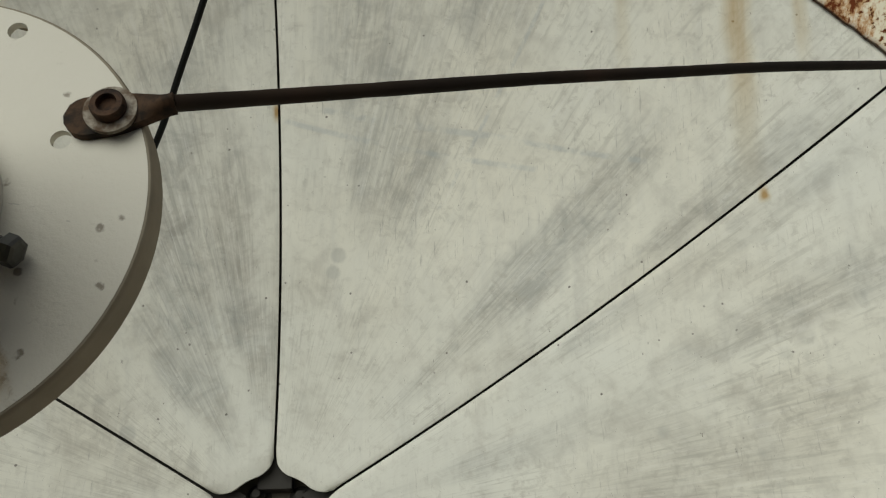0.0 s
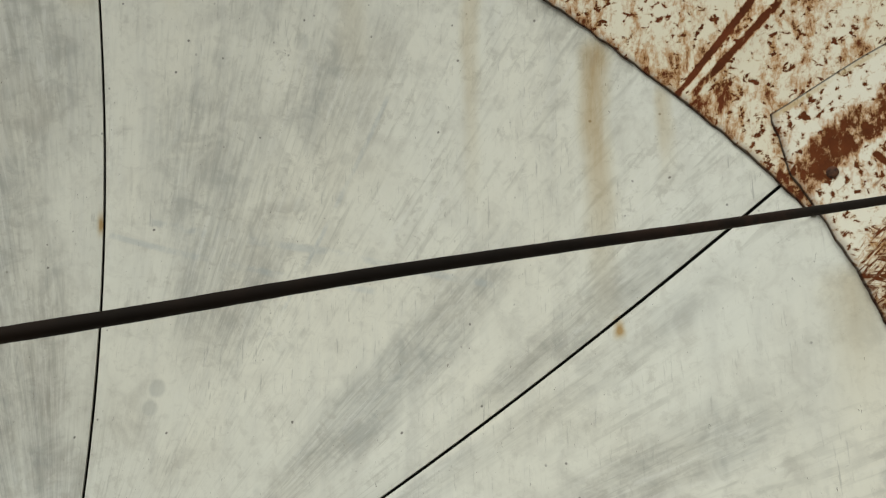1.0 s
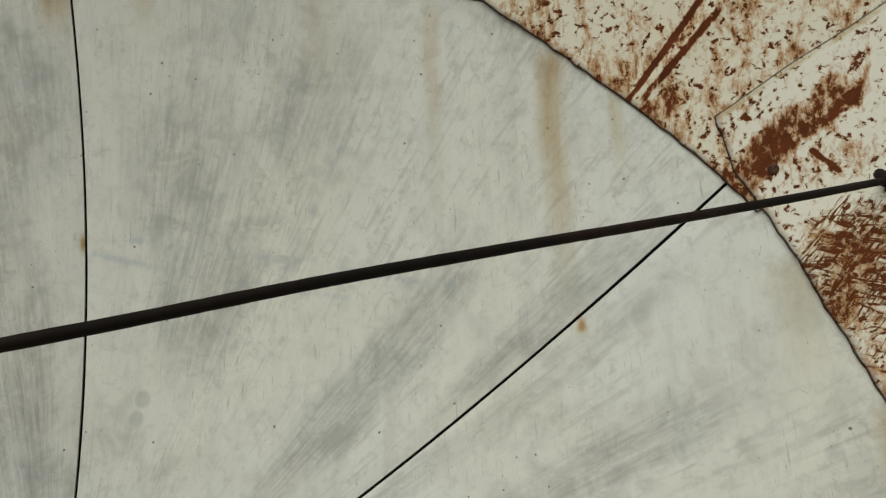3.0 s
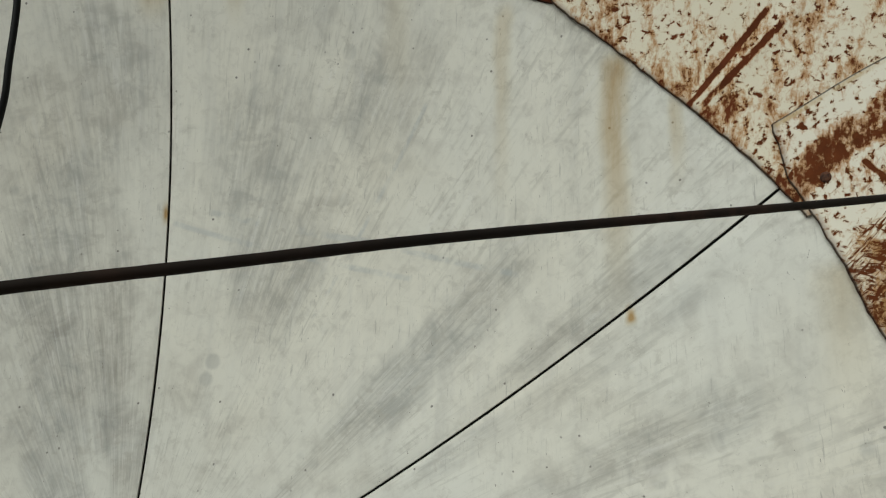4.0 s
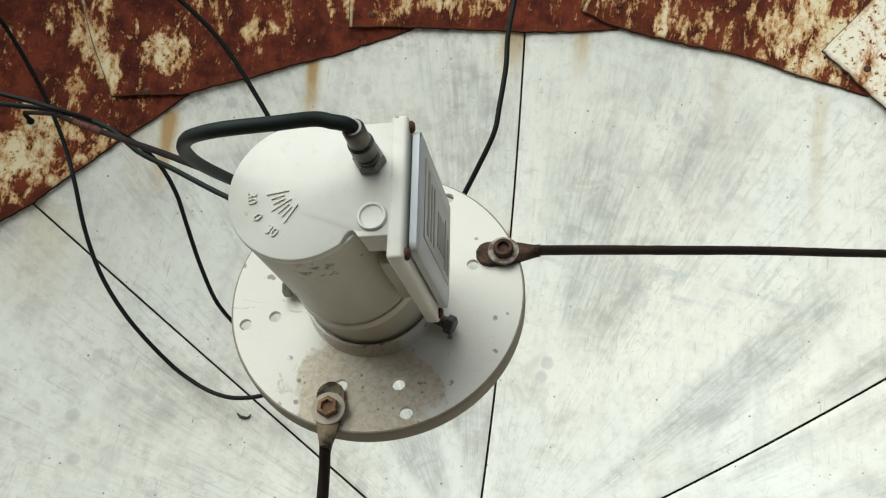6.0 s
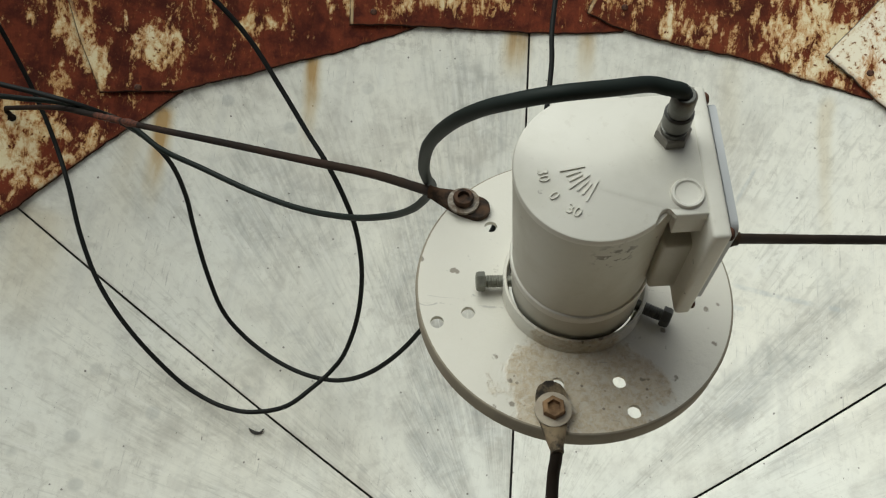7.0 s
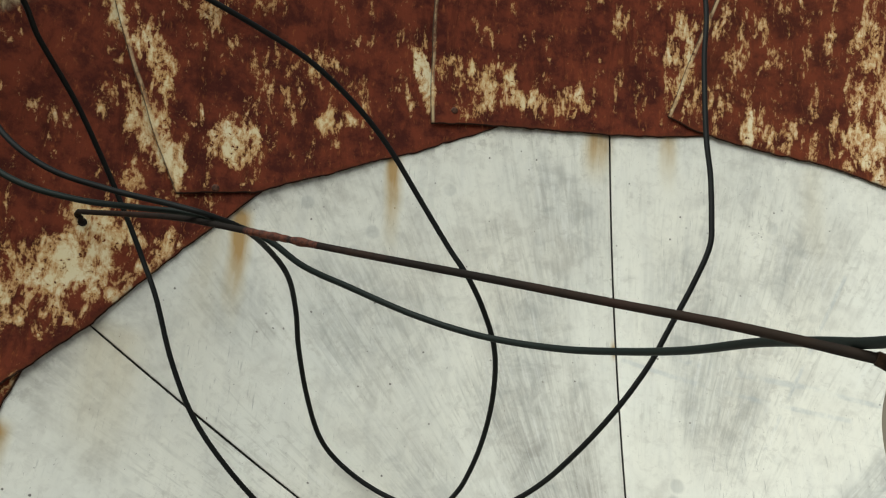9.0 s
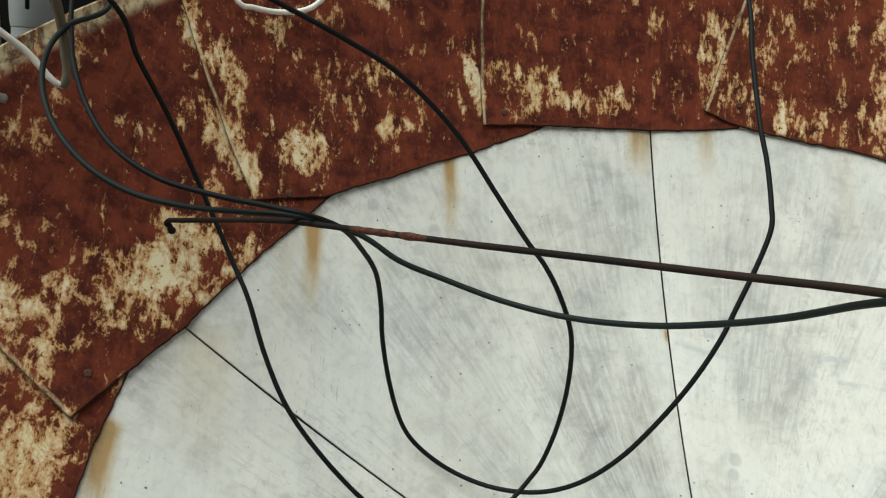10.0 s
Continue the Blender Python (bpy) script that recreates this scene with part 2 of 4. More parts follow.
def rust_sheet():
    g = Graph("rusted_cream_sheet", 0.8, 0.0, 0.1)
    x, y, r, a = polar(g)
    streaky = g.join(g.math("MULTIPLY", x, 42.0), g.math("MULTIPLY", y, 20.0), 0.0)
    big = g.noise(4.5, None, 4.0, 0.55, 0.3)
    mid = g.noise(1.0, streaky, 8.0, 0.72, 0.35)
    fine = g.noise(105.0, None, 6.0, 0.72, 0.4)
    flake = g.noise(1.0, g.join(g.math("MULTIPLY", x, 150.0), g.math("MULTIPLY", y, 60.0), 2.0), 5.0, 0.7, 0.5)
    kept_node = g.nodes.new("ShaderNodeAttribute")
    kept_node.attribute_name = "kept_paint"
    held = g.math("MULTIPLY", kept_node.outputs["Fac"], g.ramp(big, 0.25, 0.6, 0.8, 1.05), clamp=True)
    spots = patches_of(g, r, a, g.math("MULTIPLY_ADD", mid, 1.6, g.math("MULTIPLY_ADD", big, 2.6, -2.1)), HELD)
    field = g.math("MULTIPLY_ADD", big, 0.26, g.math("MULTIPLY_ADD", mid, 0.86, g.math("MULTIPLY_ADD", fine, 0.26, g.math("MULTIPLY", flake, 0.30))))
    level = g.math("SUBTRACT", g.math("MULTIPLY_ADD", held, 0.25, g.math("MULTIPLY_ADD", spots, 0.145, 0.766)), g.ramp(r, 0.850, 0.832, 0.0, 0.05))
    bare = patches_of(g, r, a, g.math("MULTIPLY_ADD", mid, 1.4, g.math("MULTIPLY_ADD", big, 2.2, -1.8)), BARE)
    level = g.math("MULTIPLY_ADD", bare, -0.10, level)
    # hatching where wire has scored the paint, and old rust bleeding in along a crease and a lap
    dash_a = g.noise(1.0, g.join(g.math("MULTIPLY", g.math("ADD", x, y), 36.0), g.math("MULTIPLY", g.math("SUBTRACT", x, y), 165.0), 4.0), 2.0, 0.5, 1.6)
    dash_b = g.noise(1.0, g.join(g.math("MULTIPLY_ADD", x, 45.0, g.math("MULTIPLY", y, -15.0)), g.math("MULTIPLY_ADD", y, 140.0, g.math("MULTIPLY", x, 70.0)), 8.0), 2.0, 0.5, 1.6)
    scored = patches_of(g, r, a, g.math("MULTIPLY_ADD", big, 2.0, -1.0), [(0.875, 21.5, 0.05, 4.0, 1.0), (0.86, 15.0, 0.04, 4.0, 0.5), (0.93, 19.0, 0.04, 4.0, 0.35), (0.90, 27.0, 0.03, 2.0, 0.2)])
    dashes = g.math("MAXIMUM", g.ramp(g.math("MULTIPLY_ADD", scored, 0.17, dash_a), 0.66, 0.72), g.ramp(g.math("MULTIPLY_ADD", scored, 0.19, dash_b), 0.67, 0.73))
    dashes = g.math("MULTIPLY", dashes, g.ramp(g.math("MULTIPLY_ADD", big, 0.5, scored), 0.22, 0.34))
    dashes = g.math("MULTIPLY", g.math("MULTIPLY", dashes, g.ramp(scored, 0.05, 0.3)), g.ramp(fine, 0.36, 0.5))
    field = g.math("MULTIPLY_ADD", scored, 0.12, field)
    smear = g.math("MAXIMUM", g.math("MAXIMUM", line_of(g, x, y, 0.738, 0.428, 0.778, 0.464, 0.024), g.math("MAXIMUM", line_of(g, x, y, 0.766, 0.456, 0.826, 0.486, 0.022), g.math("MAXIMUM", line_of(g, x, y, 0.776, 0.446, 0.834, 0.467, 0.013), line_of(g, x, y, 0.789, 0.432, 0.808, 0.404, 0.003)))), line_of(g, x, y, 0.640, 0.538, 0.72, 0.612, 0.005))
    smear = g.math("MAXIMUM", smear, line_of(g, x, y, 0.656, 0.536, 0.73, 0.590, 0.005))
    smear = g.math("MAXIMUM", smear, g.math("MULTIPLY", line_of(g, x, y, 0.655, 0.515, 0.69, 0.53, 0.02), 0.7))
    rust = g.ramp(g.math("SUBTRACT", g.math("MULTIPLY_ADD", smear, 0.205, field), level), -0.03, 0.04)
    speck_field = g.noise(120.0, None, 3.0, 0.6, 0.3)
    specks = g.ramp(g.math("MULTIPLY_ADD", big, 0.16, speck_field), g.ramp(x, 0.3, 0.6, 0.70, 0.668), g.ramp(x, 0.3, 0.6, 0.75, 0.725))
    rust = g.math("MAXIMUM", g.math("MAXIMUM", rust, dashes), specks)
    cream = g.mix(g.ramp(g.noise(12.0, None, 5.0), 0.3, 0.7), (0.66, 0.55, 0.31), (0.70, 0.62, 0.41))
    cream = g.mix(g.math("MULTIPLY", held, 0.88), cream, (0.81, 0.785, 0.68))
    edge_node = g.nodes.new("ShaderNodeAttribute")
    edge_node.attribute_name = "lap"
    lap = edge_node.outputs["Fac"]
    near = g.ramp(g.math("SUBTRACT", g.math("MULTIPLY_ADD", smear, 0.2, field), level), -0.14, 0.0)
    cream = g.mix(g.math("MULTIPLY", near, 0.85), cream, (0.44, 0.20, 0.050))
    red = g.mix(g.ramp(g.noise(24.0, None, 7.0, 0.72), 0.36, 0.62), (0.055, 0.0130, 0.0086), (0.150, 0.034, 0.0160))
    stain = g.noise(1.0, g.join(g.math("MULTIPLY", x, 26.0), g.math("MULTIPLY", y, 7.0), 6.0), 6.0, 0.7, 0.4)
    red = g.mix(g.ramp(stain, 0.50, 0.66, 0.0, 0.65), red, (0.040, 0.0095, 0.0060))
    red = g.mix(g.math("MULTIPLY", g.ramp(flake, 0.56, 0.72), 0.6), red, (0.29, 0.095, 0.032))
    red = g.mix(g.math("MULTIPLY", held, 0.7), red, g.mix(fine, (0.055, 0.016, 0.006), (0.195, 0.060, 0.016)))
    halo = g.math("MAXIMUM", g.ramp(g.math("MULTIPLY_ADD", scored, 0.17, dash_a), 0.57, 0.68), g.ramp(g.math("MULTIPLY_ADD", scored, 0.19, dash_b), 0.58, 0.69))
    halo = g.math("MULTIPLY", halo, g.ramp(scored, 0.02, 0.4))
    halo = g.math("MAXIMUM", halo, g.ramp(g.math("MULTIPLY_ADD", big, 0.16, speck_field), 0.60, 0.72))
    cream = g.mix(g.math("MULTIPLY", halo, 0.6), cream, (0.45, 0.25, 0.075))
    skin = g.mix(rust, cream, red)
    # a worn pale bead runs just inside each lap, with a dark line outside it
    bead = g.math("MULTIPLY", g.math("MULTIPLY", g.ramp(lap, 0.0075, 0.0045), g.ramp(lap, 0.0012, 0.0025)), g.ramp(mid, 0.40, 0.58, 0.08, 0.75))
    skin = g.mix(bead, skin, (0.55, 0.43, 0.24))
    skin = g.mix(g.ramp(lap, 0.0022, 0.0008, 0.0, 0.85), skin, (0.06, 0.045, 0.03))
    # paint has held on the rolled outer bead
    skin = g.mix(g.math("MULTIPLY", g.ramp(r, 1.106, 1.120), g.ramp(mid, 0.44, 0.58, 0.1, 0.9)), skin, (0.62, 0.50, 0.29))
    # the cut inner edge has rusted, with a thin curled lip; a near-black line paints its shadow
    rim_node = g.nodes.new("ShaderNodeAttribute")
    rim_node.attribute_name = "rim"
    rim = g.math("MULTIPLY_ADD", mid, 0.004, rim_node.outputs["Fac"])
    skin = g.mix(g.ramp(rim, 0.0105, 0.0030, 0.0, 0.5), skin, (0.10, 0.028, 0.012))
    skin = g.mix(g.ramp(rim, 0.0044, 0.0030, 0.0, 0.9), skin, (0.022, 0.012, 0.008))
    g.colour(skin)
    g.rough(g.ramp(rust, 0.0, 1.0, 0.55, 0.9))
    g.bump(g.math("ADD", g.math("MULTIPLY", rust, -0.8), g.math("MULTIPLY", fine, 0.9)), 0.55, 0.001)
    return g.mat


def rod_steel():
    g = Graph("painted_rod_rusting", 0.75, 0.0, 0.15)
    n = g.noise(60.0, None, 4.0, 0.6)
    b = g.noise(9.0, None, 3.0, 0.6)
    c = g.mix(n, (0.006, 0.0048, 0.0038), (0.017, 0.012, 0.009))
    z = g.xyz()[2]
    c = g.mix(g.math("MULTIPLY", g.ramp(z, 0.58, 0.75, 0.0, 0.8), g.ramp(b, 0.40, 0.58, 0.25, 1.0)), c, (0.030, 0.019, 0.0115))
    g.colour(g.mix(g.math("MULTIPLY", g.ramp(b, 0.48, 0.62), g.ramp(n, 0.4, 0.6, 0.3, 1.0)), c, (0.028, 0.015, 0.010)))
    g.bump(n, 0.4, 0.0008)
    return g.mat


def rusty_steel(name, dark, light, scale=160.0):
    g = Graph(name, 0.75, 0.1, 0.25)
    n = g.noise(scale, None, 5.0, 0.65)
    g.colour(g.mix(g.ramp(n, 0.35, 0.65), dark, light))
    g.bump(n, 0.5, 0.0007)
    return g.mat


def plain(name, colour, rough=0.5, metal=0.0, vary=0.15, scale=40.0, grain=0.1, spec=0.5):
    g = Graph(name, rough, metal, spec)
    n = g.noise(scale, None, 4.0, 0.6)
    g.colour(g.mix(n, tuple(v * (1 - vary) for v in colour), tuple(min(1, v * (1 + vary)) for v in colour)))
    g.bump(n, grain, 0.0006)
    return g.mat


def feed_paint():
    """Pale grey casting paint with brown dirt caked below the collar."""
    g = Graph("dirty_pale_grey_paint", 0.5)
    x, y, z = g.xyz()
    n = g.noise(34.0, None, 5.0, 0.65, 0.3)
    fine = g.noise(170.0, None, 5.0, 0.7)
    base = g.mix(g.noise(18.0, None, 4.0), (0.57, 0.545, 0.465), (0.63, 0.61, 0.535))
    dx = g.math("DIVIDE", g.math("SUBTRACT", x, 0.006), 0.050)
    dy = g.math("DIVIDE", g.math("ADD", y, 0.064), 0.034)
    d = g.math("ADD", g.math("MULTIPLY", dx, dx), g.math("MULTIPLY", dy, dy))
    caked = g.ramp(g.math("ADD", d, g.math("MULTIPLY", g.math("SUBTRACT", n, 0.5), 2.2)), 1.0, 0.72)
    crust = g.noise(260.0, None, 6.0, 0.75, 0.6)
    base = g.mix(g.math("MULTIPLY", caked, g.ramp(crust, 0.34, 0.58, 0.30, 0.95)), base, g.mix(g.ramp(fine, 0.4, 0.62), (0.53, 0.45, 0.32), (0.42, 0.335, 0.22)))
    rimmed = g.math("MULTIPLY", g.math("MULTIPLY", caked, g.ramp(d, 0.75, 1.1)), g.ramp(crust, 0.5, 0.6))
    base = g.mix(g.math("MULTIPLY", rimmed, 0.8), base, (0.09, 0.065, 0.04))
    crumbs = g.math("MULTIPLY", g.math("MULTIPLY", caked, g.ramp(g.math("MULTIPLY_ADD", fine, 0.3, g.cells(170.0)), 0.33, 0.26)), g.ramp(n, 0.46, 0.56))
    base = g.mix(g.math("MULTIPLY", crumbs, 0.75), base, (0.13, 0.095, 0.06))
    chips = g.math("MULTIPLY", g.ramp(g.math("MULTIPLY_ADD", fine, 0.35, g.cells(85.0)), 0.36, 0.28), g.ramp(n, 0.50, 0.56))
    base = g.mix(g.math("MULTIPLY", chips, 0.85), base, (0.17, 0.14, 0.10))
    scratch = g.ramp(g.noise(1.0, g.scaled((40.0, 150.0, 60.0)), 3.0, 0.6, 1.5), 0.68, 0.72)
    base = g.mix(g.math("MULTIPLY", scratch, 0.5), base, (0.27, 0.26, 0.24))
    g.colour(base)
    g.bump(g.math("ADD", fine, g.math("MULTIPLY", g.math("MULTIPLY", caked, crust), 3.0)), 0.45, 0.001)
    return g.mat


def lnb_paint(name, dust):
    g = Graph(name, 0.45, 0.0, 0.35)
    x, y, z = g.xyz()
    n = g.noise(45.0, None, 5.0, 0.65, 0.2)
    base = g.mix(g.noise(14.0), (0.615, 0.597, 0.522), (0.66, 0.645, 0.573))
    # dust with the sides' shade mixed in, handling marks, then paint flaked off below the cap
    shade_film = g.ramp(g.noise(22.0, g.scaled((1.0, 1.0, 0.45)), 5.0, 0.6), 0.36, 0.70, dust, dust + 0.3)
    base = g.mix(shade_film, base, (0.365, 0.345, 0.26))
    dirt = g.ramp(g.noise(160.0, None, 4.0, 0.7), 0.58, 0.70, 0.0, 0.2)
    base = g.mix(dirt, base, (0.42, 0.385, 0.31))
    px, py = g.math("SUBTRACT", x, 0.006), g.math("ADD", y, 0.036)
    pz = g.math("MULTIPLY", g.math("SUBTRACT", z, 0.124), 0.75)
    d = g.math("SQRT", g.math("ADD", g.math("MULTIPLY", px, px), g.math("ADD", g.math("MULTIPLY", py, py), g.math("MULTIPLY", pz, pz))))
    chips = g.math("MULTIPLY", g.ramp(g.noise(210.0, None, 4.0, 0.65, 0.4), 0.53, 0.58), g.ramp(d, 0.014, 0.005))
    stray = g.math("MULTIPLY", g.ramp(g.cells(95.0), 0.13, 0.08), g.ramp(n, 0.54, 0.6))
    g.colour(g.mix(g.math("MULTIPLY", g.math("MAXIMUM", chips, stray), 0.75), base, (0.10, 0.085, 0.065)))
    g.rough(g.ramp(n, 0.3, 0.7, 0.40, 0.58))
    g.bump(g.math("SUBTRACT", g.noise(260.0, None, 3.0), chips), 0.15, 0.0005)
    return g.mat


def glue_film():
    g = Graph("yellowed_glue", 0.35, 0.0, 0.4)
    n = g.noise(70.0, None, 4.0, 0.6)
    base = g.mix(n, (0.61, 0.575, 0.455), (0.56, 0.50, 0.34))
    soot = g.math("MULTIPLY", g.ramp(g.math("MULTIPLY_ADD", g.noise(400.0), 0.4, g.cells(190.0)), 0.50, 0.42), g.ramp(g.noise(70.0, None, 2.0), 0.47, 0.53))
    g.colour(g.mix(soot, base, (0.03, 0.026, 0.02)))
    g.bump(g.math("ADD", n, g.math("MULTIPLY", soot, 0.8)), 0.4, 0.0006)
    return g.mat


def ground_earth():
    g = Graph("packed_earth_and_grit", 0.9)
    n = g.noise(2.5, None, 6.0, 0.65)
    f = g.noise(60.0, None, 5.0, 0.7)
    g.colour(g.mix(g.ramp(f, 0.35, 0.7), g.mix(n, (0.10, 0.085, 0.065), (0.19, 0.165, 0.13)), (0.25, 0.225, 0.19)))
    g.bump(f, 0.6, 0.006)
    return g.mat


def dark_wall():
    g = Graph("deep_shade_wall", 0.95, 0.0, 0.02)
    n = g.noise(1.0, g.scaled((7.0, 7.0, 2.0)), 6.0, 0.65)
    g.colour(g.mix(n, (0.004, 0.004, 0.004), (0.016, 0.015, 0.013)))
    g.bump(g.noise(50.0), 0.4, 0.003)
    return g.mat


PAINT, RUST, ROD = panel_paint(), rust_sheet(), rod_steel()
BOLT = rusty_steel("rusted_bolt", (0.016, 0.010, 0.007), (0.080, 0.042, 0.023))
LUG = rusty_steel("rusted_lug", (0.013, 0.009, 0.006), (0.072, 0.039, 0.020), 110.0)
PALE_STEEL = plain("dusty_worn_steel", (0.37, 0.32, 0.245), 0.7, 0.15, 0.35, 160.0, 0.4)
WORN_STEEL = rusty_steel("rust_flecked_washer", (0.10, 0.065, 0.04), (0.34, 0.31, 0.26), 140.0)
DUSTY_BOLT = rusty_steel("dusty_ochre_bolt", (0.13, 0.075, 0.038), (0.30, 0.185, 0.095), 130.0)
DUSTY_LUG = rusty_steel("dusty_dark_lug", (0.022, 0.018, 0.014), (0.20, 0.15, 0.09), 90.0)
ZINC = plain("dull_zinc", (0.22, 0.205, 0.175), 0.6, 0.35, 0.5, 150.0, 0.3)
DARK_STEEL = plain("dark_steel", (0.10, 0.10, 0.09), 0.4, 0.8, 0.4, 150.0, 0.3)
CLAMP = plain("weathered_zinc", (0.19, 0.19, 0.155), 0.4, 0.5, 0.6, 170.0, 0.4)
# receiver sides get a copy darkened for shade; cap and band the lit one
FEED, LNB, SHADED_CAST = feed_paint(), lnb_paint("lit_cast_paint", 0.0), lnb_paint("shaded_dusty_cast_paint", 0.45)
# label and cover colours are darkened for a face turned from the sun
LABEL = plain("shaded_grey_label", (0.31, 0.305, 0.28), 0.4, 0.0, 0.12, 70.0)
INK = plain("faded_ink", (0.16, 0.16, 0.15), 0.5, 0.0, 0.3, 200.0)
COVER = plain("shaded_blue_grey_cover", (0.42, 0.435, 0.44), 0.45, 0.0, 0.06, 60.0)
BLACK = plain("black_cable_sheath", (0.006, 0.0068, 0.006), 0.6, 0.0, 0.4, 30.0, 0.1, 0.16)
GREEN_BLACK = plain("greenish_black_cable_sheath", (0.010, 0.0150, 0.0122), 0.6, 0.0, 0.35, 30.0, 0.1, 0.18)
PALE = plain("yellowed_white_cable", (0.82, 0.79, 0.68), 0.5, 0.0, 0.10, 40.0)
BROWN = plain("brown_dirty_cable", (0.105, 0.08, 0.045), 0.7, 0.0, 0.3, 60.0)
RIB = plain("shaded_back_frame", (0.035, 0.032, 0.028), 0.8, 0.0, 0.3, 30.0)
WEATHERED = plain("weathered_wood", (0.23, 0.23, 0.17), 0.85, 0.0, 0.3, 25.0, 0.4)
PIPE = plain("grey_white_pipe", (0.27, 0.28, 0.26), 0.6, 0.0, 0.2, 12.0)
GLUE = glue_film()
# dusty brown with the shade on the ring's skirt put into it
SKIRT = plain("shaded_dusty_paint", (0.25, 0.22, 0.165), 0.75, 0.0, 0.25, 70.0, 0.3, 0.2)
SMEAR = plain("silver_sealant", (0.52, 0.53, 0.54), 0.5, 0.2, 0.4, 200.0, 0.9)
EARTH, SHADE_BLACK = ground_earth(), dark_wall()
PLASTER = plain("blocker_plaster", (0.20, 0.18, 0.15), 0.9, 0.0, 0.25, 3.0, 0.3)


# ---- builders ----
def mesh_of(name, bm, material, smooth=True):
    me = bpy.data.meshes.new(name)
    bmesh.ops.recalc_face_normals(bm, faces=bm.faces)
    bm.to_mesh(me)
    bm.free()
    me.materials.append(material)
    if smooth:
        for p in me.polygons:
            p.use_smooth = True
        me.set_sharp_from_angle(angle=radians(38))
    return me


def part(name, bm, material, parent, label="", at=None, smooth=True):
    ob = new(name, mesh_of(name, bm, material, smooth))
    ob.parent = parent
    if at is not None:
        ob.matrix_basis = at
    return tagged(ob, label) if label else ob


def thing(name, label, category, at, group="", kind=""):
    ob = new(name)
    ob.empty_display_size = 0.05
    ob.matrix_basis = at
    return tagged(ob, label, category, group, kind)


def height(x, y):
    return (x * x + y * y) / (4 * FOCUS)


def on_dish(r, deg, lift=0.0):
    a = radians(deg)
    return Vector((r * math.cos(a), r * math.sin(a), r * r / (4 * FOCUS) + lift))


def grid_shell(bm, top, thick):
    """A closed shell from rows of points and a thickness below them."""
    rows, cols = len(top), len(top[0])
    up = [[bm.verts.new(p) for p in row] for row in top]
    low = [[bm.verts.new(Vector(p) - Vector((0, 0, thick))) for p in row] for row in top]
    for i in range(rows - 1):
        for j in range(cols - 1):
            bm.faces.new((up[i][j], up[i][j + 1], up[i + 1][j + 1], up[i + 1][j]))
            bm.faces.new((low[i][j], low[i + 1][j], low[i + 1][j + 1], low[i][j + 1]))
    for i in range(rows - 1):
        for j in (0, cols - 1):
            bm.faces.new((up[i][j], up[i + 1][j], low[i + 1][j], low[i][j]))
    for j in range(cols - 1):
        for i in (0, rows - 1):
            bm.faces.new((up[i][j], up[i][j + 1], low[i][j + 1], low[i][j]))


def lathe(bm, profile, m=Matrix(), seg=48, closed=True):
    """A turned body from (radius, z) pairs; ends are capped where closed."""
    rings = []
    for r, z in profile:
        rings.append([bm.verts.new(m @ Vector((r * math.cos(2 * math.pi * k / seg), r * math.sin(2 * math.pi * k / seg), z))) for k in range(seg)])
    for p, q in zip(rings, rings[1:]):
        for k in range(seg):
            bm.faces.new((p[k], p[(k + 1) % seg], q[(k + 1) % seg], q[k]))
    if closed:
        bm.faces.new(rings[0][::-1]), bm.faces.new(rings[-1])
    return rings


def box(bm, lo, hi, m=Matrix(), bevel=0.0, seg=2):
    made = bmesh.ops.create_cube(bm, size=1.0)["verts"]
    lo, hi = Vector(lo), Vector(hi)
    for v in made:
        v.co = Vector([lo[k] + (v.co[k] + 0.5) * (hi[k] - lo[k]) for k in range(3)])
    if bevel:
        edges = list({e for v in made for e in v.link_edges})
        made = list({v for f in bmesh.ops.bevel(bm, geom=edges, offset=bevel, segments=seg, profile=0.5, affect="EDGES")["faces"] for v in f.verts} | {v for v in made if v.is_valid})
    for v in made:
        v.co = m @ v.co


def spline(points, steps=10):
    """A smooth run of points through those given."""
    pts = [Vector(p) for p in points]
    pts = [pts[0] * 2 - pts[1]] + pts + [pts[-1] * 2 - pts[-2]]
    out = []
    for i in range(1, len(pts) - 2):
        p0, p1, p2, p3 = pts[i - 1:i + 3]
        for s in range(steps):
            t = s / steps
            out.append(0.5 * ((2 * p1) + (p2 - p0) * t + (2 * p0 - 5 * p1 + 4 * p2 - p3) * t * t + (3 * p1 - p0 - 3 * p2 + p3) * t ** 3))
    out.append(pts[-2])
    return out


def tube(bm, run, radius, seg=12, wobble=0.0):
    """A round bar along a run of points; radius may be a function of 0..1."""
    rings, n = [], len(run)
    ref = Vector((0.3, 0.2, 0.93))
    for i, p in enumerate(run):
        d = (run[min(i + 1, n - 1)] - run[max(i - 1, 0)]).normalized()
        u = (ref - d * ref.dot(d)).normalized()
        ref = u
        v = d.cross(u)
        r = radius(i / (n - 1)) if callable(radius) else radius
        if wobble:
            r *= 1 + wobble * noise.noise(Vector(p) * 90)
        rings.append([bm.verts.new(p + (u * math.cos(2 * math.pi * k / seg) + v * math.sin(2 * math.pi * k / seg)) * r) for k in range(seg)])
    for a, b in zip(rings, rings[1:]):
        for k in range(seg):
            bm.faces.new((a[k], a[(k + 1) % seg], b[(k + 1) % seg], b[k]))
    bm.faces.new(rings[0][::-1]), bm.faces.new(rings[-1])


